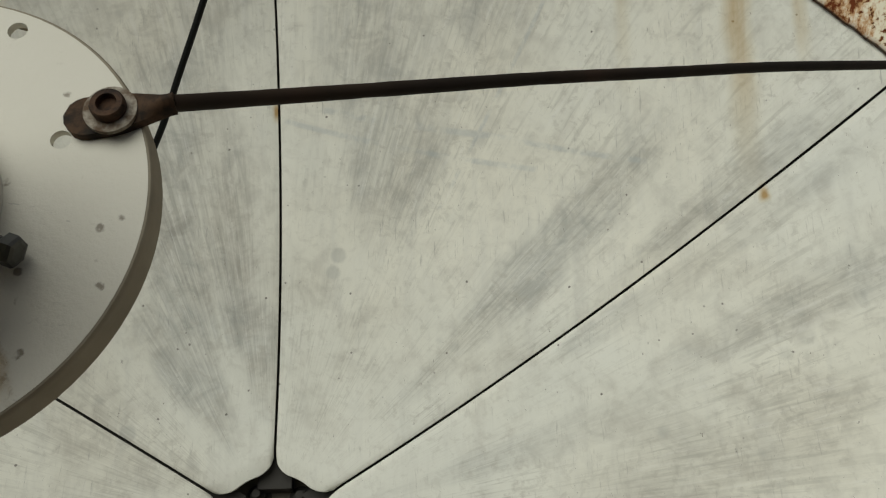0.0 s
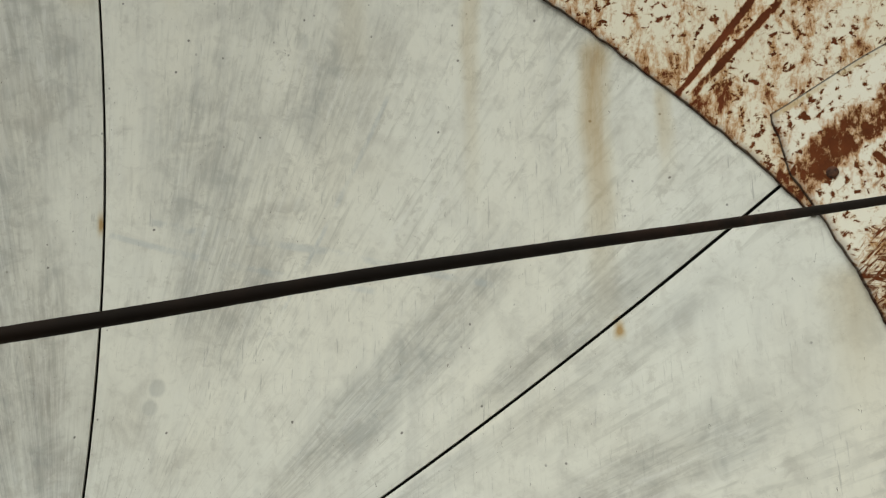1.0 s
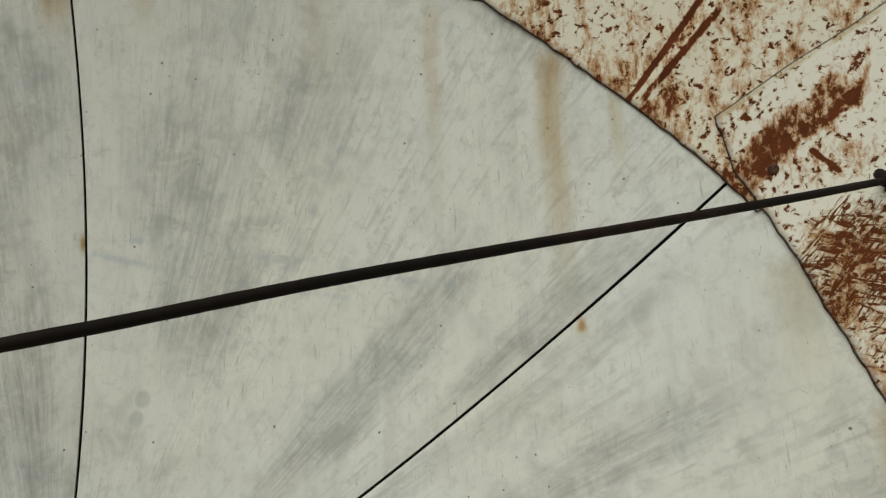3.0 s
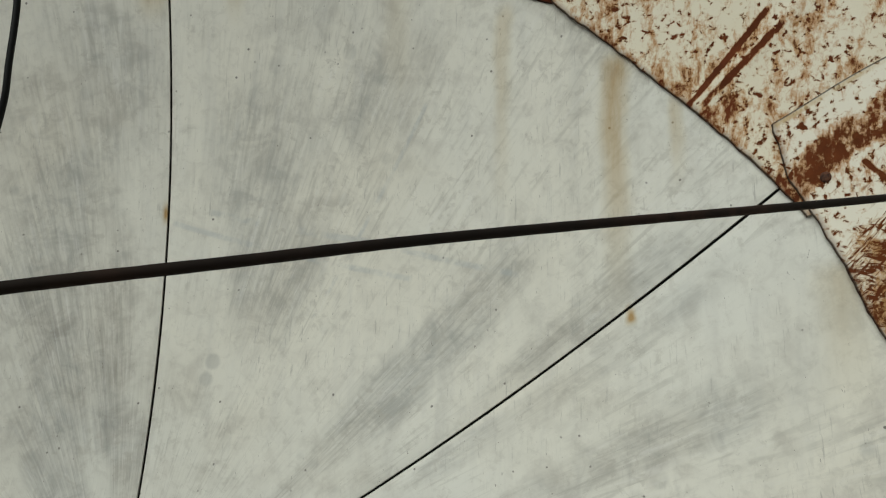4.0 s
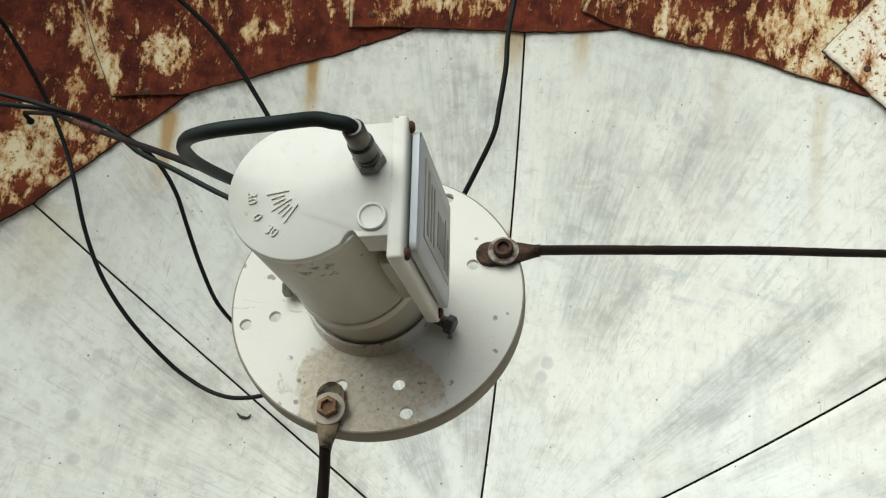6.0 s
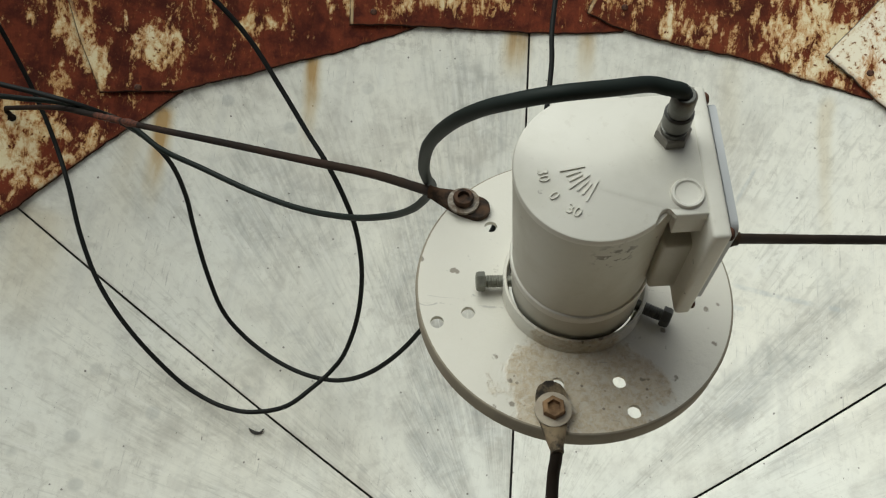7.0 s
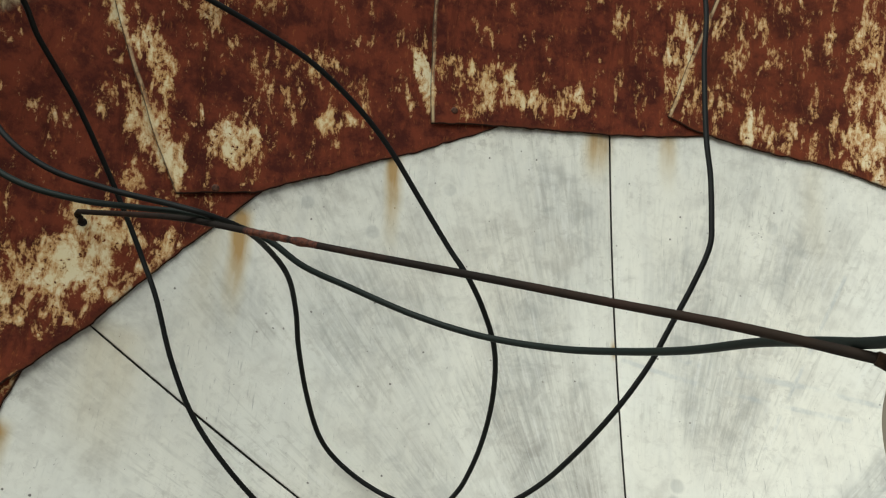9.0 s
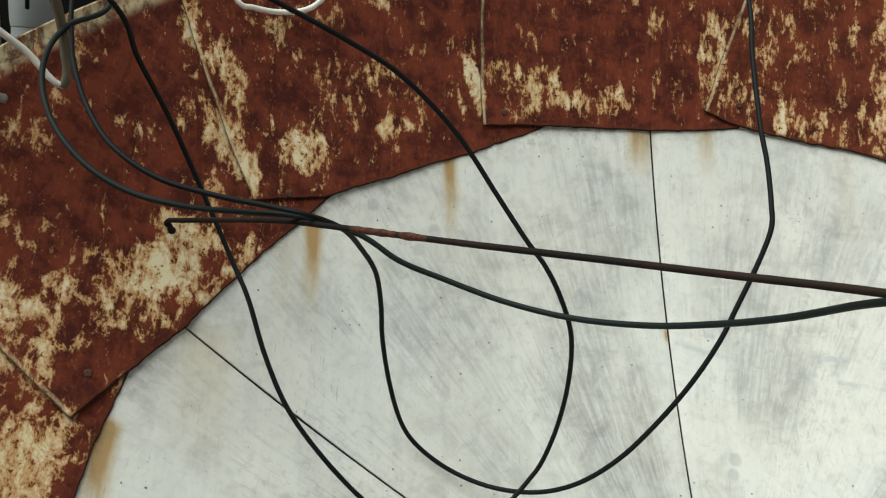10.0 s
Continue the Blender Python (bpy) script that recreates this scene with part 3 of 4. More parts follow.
def facing(origin, z, x=(1, 0, 0)):
    """A frame at origin whose z runs along z."""
    z = Vector(z).normalized()
    x = Vector(x)
    x = (x - z * x.dot(z)).normalized()
    y = z.cross(x)
    return Matrix.Translation(origin) @ Matrix((x, y, z)).transposed().to_4x4()


# ---- ground, shade backdrop behind, added sky blocker in front ----
def ground():
    bm = bmesh.new()
    xs = [math.copysign(abs(k / 30) ** 4 * 900 + abs(k / 30) * 6, k) for k in range(-30, 31)]
    vs = [[bm.verts.new((x, y, 0.02 * noise.noise(Vector((x * 0.7, y * 0.7, 0))) if abs(x) < 15 and abs(y) < 15 else 0)) for x in xs] for y in xs]
    for i in range(len(xs) - 1):
        for j in range(len(xs) - 1):
            bm.faces.new((vs[i][j], vs[i][j + 1], vs[i + 1][j + 1], vs[i + 1][j]))
    ob = new("ground", mesh_of("ground", bm, EARTH))
    tagged(ob, "bare packed earth with grit under the dish", "ground", kind="structure")


# near-black wall stands in for the deep shade past the rim
def back_wall():
    bm = bmesh.new()
    box(bm, (-4.5, 2.1, -0.05), (3.5, 2.3, 3.4), bevel=0.02)
    ob = new("shade_backdrop", mesh_of("shade_backdrop", bm, SHADE_BLACK))
    tagged(ob, "near-black wall standing in for deep shade behind the dish", "wall", kind="structure")


# unseen wall, added to keep front sky light off the receiver head
def sky_blocker():
    bm = bmesh.new()
    box(bm, (-4.5, -2.6, -0.05), (4.5, -2.4, 3.5), bevel=0.02)
    ob = new("sky_blocker_south", mesh_of("sky_blocker_south", bm, PLASTER))
    tagged(ob, "unseen plain wall added to block sky light in front of the dish", "wall", kind="structure")


ground()
back_wall()
sky_blocker()


# ---- the dish ----
# angle at the hub and degrees gained per metre outward
SEAMS = [(-29.0, 0.0), (31.1, -0.2), (90.1, 1.6), (149.0, 3.1), (210.5, 0.0), (270.5, 0.0), (331.0, 0.0)]
GAP, HUB = 0.0017, 0.064
dish = thing("satellite_dish", "large dish of six weathered white panels ringed by rusted sheets", "satellite dish", DISH)


def panel(seam0, seam1, seed):
    rng = random.Random(seed)
    off = Vector((rng.uniform(0, 50), rng.uniform(0, 50), 0))
    cols, rows = 30, 44
    top = []
    for i in range(rows + 1):
        f = i / rows
        row = []
        for j in range(cols + 1):
            s = j / cols
            a0, a1 = seam0[0], seam1[0]
            s = s - 0.10 * math.sin(2 * math.pi * s) / (2 * math.pi) * 3
            # the corner at the hub is rounded over
            mid = radians(a1 - a0) * min(s, 1 - s)
            d = HUB * math.sin(mid)
            corner = 0.020
            rin = HUB + (corner - math.sqrt(max(0, corner ** 2 - (corner - d) ** 2)) if d < corner else 0)
            r = rin + (0.872 - rin) * f ** 1.15
            a0, a1 = seam0[0] + seam0[1] * r, seam1[0] + seam1[1] * r
            gap = math.degrees(math.asin(GAP / r))
            ang = a0 + gap + (a1 - a0 - 2 * gap) * s
            edge = min(s, 1 - s) * radians(a1 - a0) * r
            lip = -0.0022 * max(0, 1 - edge / 0.006) ** 2 - 0.0035 * max(0, 1 - (r - rin) / 0.01) ** 2
            p = on_dish(r, ang)
            p.z += lip + 0.0012 * noise.noise(p * 5 + off)
            row.append(p)
        top.append(row)
    bm = bmesh.new()
    grid_shell(bm, top, 0.0025)
    return bm


for k in range(6):
    part("panel", panel(SEAMS[k], SEAMS[k + 1], k), PAINT, dish)

# back frame: a rib behind every seam, the hub plate and the ring
for k in range(6):
    a = SEAMS[k][0] + SEAMS[k][1] * 0.45
    bm = bmesh.new()
    run = [on_dish(0.05 + 0.85 * i / 12, a, -0.018) for i in range(13)]
    side = Vector((-math.sin(radians(a)), math.cos(radians(a)), 0)) * 0.02
    rows = [[p - side for p in run], [p + side for p in run]]
    grid_shell(bm, rows, 0.02)
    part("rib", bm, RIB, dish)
HUB_GREY = plain("hub_grey_brown", (0.13, 0.115, 0.085), 0.7, 0.0, 0.4, 40.0, 0.4)
bm = bmesh.new()
lathe(bm, [(0.155, -0.075), (0.155, -0.050), (0.150, -0.046), (0.020, -0.046)], seg=48)
hub = part("hub_plate", bm, HUB_GREY, dish, "grey-brown steel hub plate behind the middle hole")
for k in range(6):
    bm = bmesh.new()
    a = radians(57 + 60 * k)
    m = Matrix.Translation((0.052 * math.cos(a), 0.052 * math.sin(a), -0.046))
    lathe(bm, [(0.015, 0), (0.015, 0.003)], m, 20)
    lathe(bm, [(0.010, 0.003), (0.010, 0.011), (0.009, 0.0125)], m, 6)
    lathe(bm, [(0.005, 0.0125), (0.005, 0.024)], m, 12)
    # bolts reuse the near-black of the shaded back frame
    part("bolt", bm, RIB, hub, "near-black bolt", smooth=False)

# extension sheets: the free corner, and the inner edge as (radius, angle) from that corner clockwise
PITCH = 25.9
SHEETS = {
    0: [(0.869, 34.5), (0.849, 31.0), (0.843, 26.7), (0.835, 20.6), (0.835, 15.6), (0.837, 12.3), (0.840, 8.1), (0.842, 2.0)],
    1: [(0.874, 60.5), (0.851, 54.4), (0.846, 52.5), (0.838, 43.8), (0.838, 37.1), (0.842, 28.0)],
    2: [(0.853, 85.3), (0.840, 82.2), (0.834, 78.2), (0.833, 73.4), (0.840, 67.4), (0.840, 61.4), (0.853, 54.4)],
    3: [(0.845, 111.6), (0.832, 104.0), (0.823, 97.0), (0.821, 91.5), (0.826, 86.0), (0.838, 81.0)],
    4: [(0.868, 138.3), (0.829, 131.8), (0.816, 123.4), (0.816, 113.6), (0.828, 106.6), (0.836, 104.0)],
    5: [(0.843, 164.1), (0.824, 158.0), (0.810, 151.7), (0.812, 144.0), (0.819, 136.0), (0.829, 131.0)],
    13: [(0.865, 5.5), (0.842, 1.0), (0.832, -6.0), (0.832, -13.5), (0.842, -20.0), (0.846, -23.0)],
    6: [(0.860, 190.0), (0.825, 182.0), (0.812, 175.0), (0.807, 169.1), (0.823, 159.6), (0.83, 157.0)],
}
OUTER = 1.128
# how much of each sheet still holds its paint
KEPT = {0: 1.0, 1: 0.74, 2: 0.12, 13: 0.9, 12: 0.6, 11: 0.3}


def edge_table(k):
    if k in SHEETS:
        return SHEETS[k]
    c = 34.5 + PITCH * k
    return [(0.865, c), (0.842, c - 5), (0.832, c - 12), (0.832, c - 20), (0.842, c - 28), (0.846, c - 31)]


def sheet(k):
    """One extension sheet; the layer "lap" holds the distance from its lapped and inner edges."""
    rng = random.Random(100 + k)
    off = Vector((rng.uniform(0, 90), rng.uniform(0, 90), 0))
    table = edge_table(k)
    corner, last = table[0][1], table[-1][1]
    rs, an = [p[0] for p in table][::-1], [p[1] for p in table][::-1]
    cols, rows = 80, 26
    slope = -19.5
    top = []
    for i in range(rows + 1):
        # close rows at the inner edge
        f = (i / rows) * 0.03 if i < 4 else (0.03 * 4 / rows + (1 - 0.03 * 4 / rows) * (i - 4) / (rows - 4))
        row = []
        for j in range(cols + 1):
            s = 1 - (1 - j / cols) ** 1.8
            base = last + (corner - last) * s
            rin = float(np.interp(base, an, rs))
            rin += 0.0016 * noise.noise(Vector((base * 0.9, k * 7.0, 0))) + 0.0007 * noise.noise(Vector((base * 4.0, k * 3.0, 5)))
            r = rin + (OUTER - rin) * min(1.0, f * (rows + 4) / rows)
            turned = max(0.0, f * (rows + 4) / rows - 1.0) * rows / 4
            ang = base + slope * (r - rin) + 0.12 * noise.noise(Vector((r * 22, k * 5.0, s * 3)))
            # each sheet laps over the next one round
            lift = 0.0036 + 0.0085 * s ** 1.5
            lift += 0.0020 * noise.noise(on_dish(r, ang) * 6 + off)
            if f == 0:
                lift -= 0.0008
            p = on_dish(r, ang, lift)
            if turned > 0:
                w = turned * math.pi
                p = on_dish(OUTER + 0.006 * math.sin(w * 0.5) , ang, lift + 0.006 * math.sin(w) - 0.004 * turned)
            row.append(p)
        top.append(row)
    bm = bmesh.new()
    layer = bm.verts.layers.float.new("lap")
    kept = bm.verts.layers.float.new("kept_paint")
    inner = bm.verts.layers.float.new("rim")
    grid_shell(bm, top, 0.0012)
    bm.verts.ensure_lookup_table()
    count = (rows + 1) * (cols + 1)
    for i in range(rows + 1):
        for j in range(cols + 1):
            side = (top[i][j] - top[i][cols]).length
            for v in (i * (cols + 1) + j, count + i * (cols + 1) + j):
                bm.verts[v][layer] = min(side, 0.05)
                bm.verts[v][kept] = KEPT.get(k, 0.0)
                bm.verts[v][inner] = (top[i][j] - top[0][j]).length
    if k == 1:
        # a pressed crease near the lapped end
        for v in bm.verts:
            r, a = v.co.xy.length, math.degrees(math.atan2(v.co.y, v.co.x))
            if 0.85 < r < 1.1:
                v.co.z += 0.004 * math.exp(-((a - 39.6 + 6 * (r - 0.85)) / 0.35) ** 2)
    return bm


RIVETS = {0: (0.870, 29.3), 1: (0.877, 56.0), 2: (0.867, 81.4), 3: (0.858, 108.7), 4: (0.853, 134.9), 5: (0.854, 160.3)}
RIVET = rusty_steel("rusted_rivet", (0.035, 0.018, 0.012), (0.12, 0.05, 0.028), 200.0)
rivet_mesh = None
for k in range(14):
    sh = part("extension_sheet", sheet(k), RUST, dish, "sheet steel with cream paint mostly gone to rust" if 2 <= k <= 9 else "cream-painted sheet steel speckled with rust")
    c = edge_table(k)[0][1]
    r0, a0 = RIVETS.get(k, (0.866, c - 4.0))
    if rivet_mesh is None:
        bm = bmesh.new()
        lathe(bm, [(0.0054, -0.003), (0.0054, 0.0003), (0.0046, 0.0014), (0.0030, 0.0020), (0.0008, 0.0021)], seg=16)
        rivet_mesh = mesh_of("rivet", bm, RIVET)
    ob = new("rivet", rivet_mesh)
    ob.parent = sh
    p = on_dish(r0, a0)
    ob.matrix_basis = facing(on_dish(r0, a0, 0.0105), (-p.x / (2 * FOCUS), -p.y / (2 * FOCUS), 1))

# mast under the dish
mast = thing("mast", "dark steel mast carrying the dish from the ground", "post", Matrix.Translation((0, 0.16, 0)))
bm = bmesh.new()
lathe(bm, [(0.16, 0.0), (0.16, 0.012), (0.057, 0.014), (0.057, 0.93)], seg=32)
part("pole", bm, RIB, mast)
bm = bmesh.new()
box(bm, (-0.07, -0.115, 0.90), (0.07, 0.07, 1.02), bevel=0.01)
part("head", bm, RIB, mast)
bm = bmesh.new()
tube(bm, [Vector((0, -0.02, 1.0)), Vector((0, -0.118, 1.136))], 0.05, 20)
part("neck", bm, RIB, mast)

# ---- feed: scalar ring with its collar ----
PLATE_O = Vector((-0.00423, -0.02630, 0.76412))
PLATE = DISH @ facing(PLATE_O, (0.00911, -0.06516, 0.99783))
ring = thing("feed_ring", "round pale grey feed ring with brown dirt caked on it", "feed ring", PLATE)
HOLES = [(64.4, -66.2), (83.0, -66.0), (64.8, -157.6), (83.5, -157.2), (66.8, 116.5), (84.0, 114.5), (63.0, 25.5), (83.5, 25.9), (62.5, 144.5), (85.0, 143.8), (64.5, -97.0), (82.0, -97.2), (64.0, 67.0), (83.0, 67.0)]


def disc():
    bm = bmesh.new()
    R, inner = 0.0910, 0.038

    def loop(r, cx, cy, n, z):
        vs = [bm.verts.new((cx + r * math.cos(2 * math.pi * k / n), cy + r * math.sin(2 * math.pi * k / n), z)) for k in range(n)]
        return vs, [bm.edges.new((vs[k], vs[(k + 1) % n])) for k in range(n)]
    spots = [(r / 1000 * math.cos(radians(a)), r / 1000 * math.sin(radians(a))) for r, a in HOLES]
    layers = []
    for z in (0.0, -0.0032):
        loops = [loop(R, 0, 0, 96, z), loop(inner, 0, 0, 64, z)] + [loop(0.0039, x, y, 16, z) for x, y in spots]
        bmesh.ops.triangle_fill(bm, edges=[e for _, es in loops for e in es], use_beauty=True)
        layers.append([vs for vs, _ in loops])
    for up, low in list(zip(*layers))[1:]:
        n = len(up)
        for k in range(n):
            bm.faces.new((up[k], up[(k + 1) % n], low[(k + 1) % n], low[k]))
    up, low = layers[0][0], layers[1][0]
    for k in range(96):
        bm.faces.new((up[k], up[(k + 1) % 96], low[(k + 1) % 96], low[k]))
    return bm


part("disc", disc(), FEED, ring)
# the rim is turned over and down into a skirt
bm = bmesh.new()
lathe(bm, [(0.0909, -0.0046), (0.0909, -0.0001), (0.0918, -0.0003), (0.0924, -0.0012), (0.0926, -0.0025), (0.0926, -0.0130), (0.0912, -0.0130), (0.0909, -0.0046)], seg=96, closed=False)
part("skirt", bm, SKIRT, ring, "turned-down edge, dusty and darkened for its shade")
bm = bmesh.new()
lathe(bm, [(0.0392, -0.03), (0.0416, -0.03), (0.0416, 0.0005), (0.0414, 0.0120), (0.0410, 0.0126), (0.0396, 0.0126), (0.0392, 0.0120), (0.0392, -0.03)], Matrix.Translation((-0.0005, -0.003, 0)), 72, closed=False)
part("collar", bm, FEED, ring)
for a, label in ((187.0, "dull zinc clamp bolt"), (-21.0, "dark clamp bolt"), (127.0, "clamp bolt smeared with silver sealant")):
    bm = bmesh.new()
    d = Vector((math.cos(radians(a)), math.sin(radians(a)), 0))
    m = facing(d * 0.036 + Vector((0, -0.001, 0.0075)), d, (0, 0, 1))
    lathe(bm, [(0.0034, 0), (0.0034, 0.0160)], m, 14)
    for t in range(7):
        lathe(bm, [(0.0034, 0.0055 + 0.0014 * t), (0.0038, 0.0060 + 0.0014 * t), (0.0034, 0.0065 + 0.0014 * t)], m, 14)
    lathe(bm, [(0.0054, 0.0160), (0.0058, 0.0165), (0.0058, 0.0200), (0.0052, 0.0211), (0.0036, 0.0216)], m, 6)
    part("clamp_bolt", bm, DARK_STEEL if a < 0 else CLAMP, ring, label, smooth=False)
for k in range(5):
    rng = random.Random(k)
    bm = bmesh.new()
    bmesh.ops.create_icosphere(bm, subdivisions=3, radius=0.0031)
    for v in bm.verts:
        v.co *= 1 + 0.45 * noise.noise(v.co * 300 + Vector((k, 0, 0)))
        v.co = Vector((v.co.x * 1.2, v.co.y * 1.6, v.co.z * 0.8)) + Vector((-0.032 + 0.003 * k + rng.uniform(-0.002, 0.002), 0.038 + 0.0042 * k, 0.007 - 0.001 * k))
    part("sealant", bm, SMEAR, ring, "silver sealant smear")
bm = bmesh.new()
bmesh.ops.create_grid(bm, x_segments=14, y_segments=14, size=0.5)
for v in bm.verts:
    q = v.co.copy()
    n = noise.noise(q * 5)
    v.co = Vector((-0.006 + q.x * 0.024 * (1 + 0.4 * n), 0.073 + q.y * 0.034 * (1 + 0.3 * n), 0.0004 + 0.0005 * max(0, 1 - (2 * q.length) ** 2) + 0.0002 * n))
part("glue", bm, GLUE, ring, "patch of yellowed glue")

# ---- LNB ----
AX = Vector((-0.0594, -0.1767, 0.9825))
LNB_M = PLATE @ facing(Vector((0.0, -0.002, 0.005)), AX, (0.990, 0.137, 0))
lnb = thing("satellite_receiver_head", "pale grey cast receiver head with boxed side cover in the collar", "receiver head", LNB_M)
TOP = 0.1415
bm = bmesh.new()
lathe(bm, [(0.0300, -0.05), (0.0300, -0.012), (0.0360, 0.000), (0.0366, 0.002), (0.0364, 0.0380), (0.0361, 0.0465), (0.0360, 0.050), (0.0362, TOP - 0.003), (0.0330, TOP - 0.0025)], seg=72)
part("body", bm, SHADED_CAST, lnb)
bm = bmesh.new()
lathe(bm, [(0.0356, 0.0378), (0.0372, 0.0384), (0.0375, 0.0394), (0.0375, 0.0450), (0.0371, 0.0461), (0.0356, 0.0467)], seg=72)
part("band", bm, LNB, lnb, "pale raised band round the body")
# the cap: round, with a hollow fillet into the slab that carries the cover
outline = [(0.0364 * math.cos(radians(a)), 0.0364 * math.sin(radians(a))) for a in range(66, 307, 5)]
outline += [(0.0224, -0.0274), (0.0236, -0.0252), (0.0252, -0.0238), (0.0270, -0.0234), (0.0286, -0.0240), (0.0298, -0.0256), (0.0304, -0.0268), (0.0445, -0.0268), (0.0445, 0.0330), (0.0180, 0.0332)]
bm = bmesh.new()
rings = [[bm.verts.new((x * k, y * k, z)) for x, y in outline] for k, z in ((1.0, TOP - 0.0042), (1.0, TOP - 0.0032), (0.996, TOP - 0.0014), (0.985, TOP - 0.0004), (0.965, TOP))]
for p, q in zip(rings, rings[1:]):
    for k in range(len(p)):
        bm.faces.new((p[k], p[(k + 1) % len(p)], q[(k + 1) % len(p)], q[k]))
bm.faces.new(rings[0][::-1]), bm.faces.new(rings[-1])
part("cap", bm, LNB, lnb)
bm = bmesh.new()
box(bm, (0.0302, -0.0266, TOP - 0.0175), (0.0445, 0.0328, TOP - 0.0042), bevel=0.0006, seg=2)
part("side_slab", bm, LNB, lnb)
bm = bmesh.new()
box(bm, (0.0120, -0.0225, TOP - 0.0170), (0.0310, 0.0325, TOP - 0.0042), bevel=0.002, seg=3)
part("slab_neck", bm, SHADED_CAST, lnb)
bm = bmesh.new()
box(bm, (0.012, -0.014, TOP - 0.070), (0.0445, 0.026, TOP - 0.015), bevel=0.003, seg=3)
part("side_block", bm, SHADED_CAST, lnb)
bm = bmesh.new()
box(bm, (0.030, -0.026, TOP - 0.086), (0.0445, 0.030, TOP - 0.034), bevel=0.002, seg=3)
part("cover_backing", bm, SHADED_CAST, lnb)
bm = bmesh.new()
box(bm, (0.0430, -0.038, TOP - 0.094), (0.0510, 0.036, TOP + 0.0006), bevel=0.002, seg=3)
part("flange", bm, LNB, lnb)
bm = bmesh.new()
box(bm, (0.0513, -0.0325, TOP - 0.089), (0.0570, 0.0305, TOP - 0.0045), bevel=0.0045, seg=3)
cover = part("cover", bm, COVER, lnb, "blue-grey screwed side cover, darkened for its shaded face")
bm = bmesh.new()
box(bm, (0.0568, -0.022, TOP - 0.080), (0.0575, 0.020, TOP - 0.014), bevel=0.0003, seg=1)
part("sticker", bm, LABEL, cover, "worn grey label with faded print, darkened for shade")
for y0, y1, z0, z1 in ((-0.018, 0.016, -0.020, -0.024), (-0.018, 0.012, -0.028, -0.031), (-0.018, 0.014, -0.035, -0.038), (-0.013, 0.006, -0.046, -0.064), (-0.018, 0.010, -0.066, -0.069), (-0.018, 0.002, -0.073, -0.076)):
    bm = bmesh.new()
    box(bm, (0.0574, y0, TOP + z1), (0.0577, y1, TOP + z0))
    part("print_bar", bm, INK, cover, smooth=False)
for y, z in ((-0.034, -0.005), (0.032, -0.005), (-0.034, -0.089), (0.032, -0.089)):
    bm = bmesh.new()
    lathe(bm, [(0.0030, 0), (0.0030, 0.0012), (0.0020, 0.0022)], facing(Vector((0.0509, y, TOP + z)), (1, 0, 0), (0, 0, 1)), 14)
    part("cover_screw", bm, RIVET, lnb, "small rusted cover screw")
bm = bmesh.new()
lathe(bm, [(0.0071, -0.002), (0.0071, 0.0010), (0.0066, 0.0017), (0.0057, 0.0017), (0.0051, 0.0009), (0.0042, 0.0007)], Matrix.Translation((0.0358, -0.0168, TOP)), 40)
part("plug", bm, LNB, lnb, "round cast plug with raised rim")


def raised_text(text, x, y, turn, size):
    cu = bpy.data.curves.new("raised_number", "FONT")
    cu.body, cu.size, cu.extrude, cu.align_x, cu.align_y = text, size, 0.0005, "CENTER", "CENTER"
    ob = new("raised_number", cu)
    me = bpy.data.meshes.new_from_object(ob.evaluated_get(bpy.context.evaluated_depsgraph_get()))
    bpy.data.objects.remove(ob)
    me.materials.clear()
    me.materials.append(LNB)
    ob = new("raised_number", me)
    ob.parent, ob.matrix_basis = lnb, Matrix.Translation((x, y, TOP + 0.0003)) @ pose(0, 0, 0, 0, 0, turn)


for text, a in (("30", 188), ("0", 213), ("30", 238)):
    raised_text(text, 0.0012 + 0.0250 * math.cos(radians(a)), 0.0250 * math.sin(radians(a)), a + 90, 0.0066)
for k in range(7):
    a = radians(188 + k * 50 / 6)
    bm = bmesh.new()
    m = Matrix.Translation((0.0050, 0.0010, TOP)) @ Matrix.Rotation(a, 4, "Z")
    box(bm, (0.0130 if k % 3 else 0.0105, -0.0004, -0.0003), (0.0195 if k % 3 else 0.0215, 0.0004, 0.0007), m)
    part("raised_tick", bm, LNB, lnb, smooth=False)
C0 = Vector((0.0335, 0.0120, TOP))
bm = bmesh.new()
lathe(bm, [(0.0078, -0.002), (0.0078, 0.004), (0.0070, 0.005)], Matrix.Translation(C0), 6)
conn = part("connector", bm, ZINC, lnb, "dull grey threaded connector", smooth=False)
bm = bmesh.new()
lathe(bm, [(0.0058, 0.004), (0.0058, 0.0075), (0.0050, 0.0078), (0.0050, 0.0100), (0.0062, 0.0102), (0.0062, 0.0180), (0.0054, 0.0190)], Matrix.Translation(C0), 24)
part("nut", bm, DARK_STEEL, conn)
bm = bmesh.new()
lathe(bm, [(0.0050, 0.0185), (0.0052, 0.0205), (0.0052, 0.0300), (0.0042, 0.0315)], Matrix.Translation(C0), 24)
part("crimp_sleeve", bm, DARK_STEEL, conn)


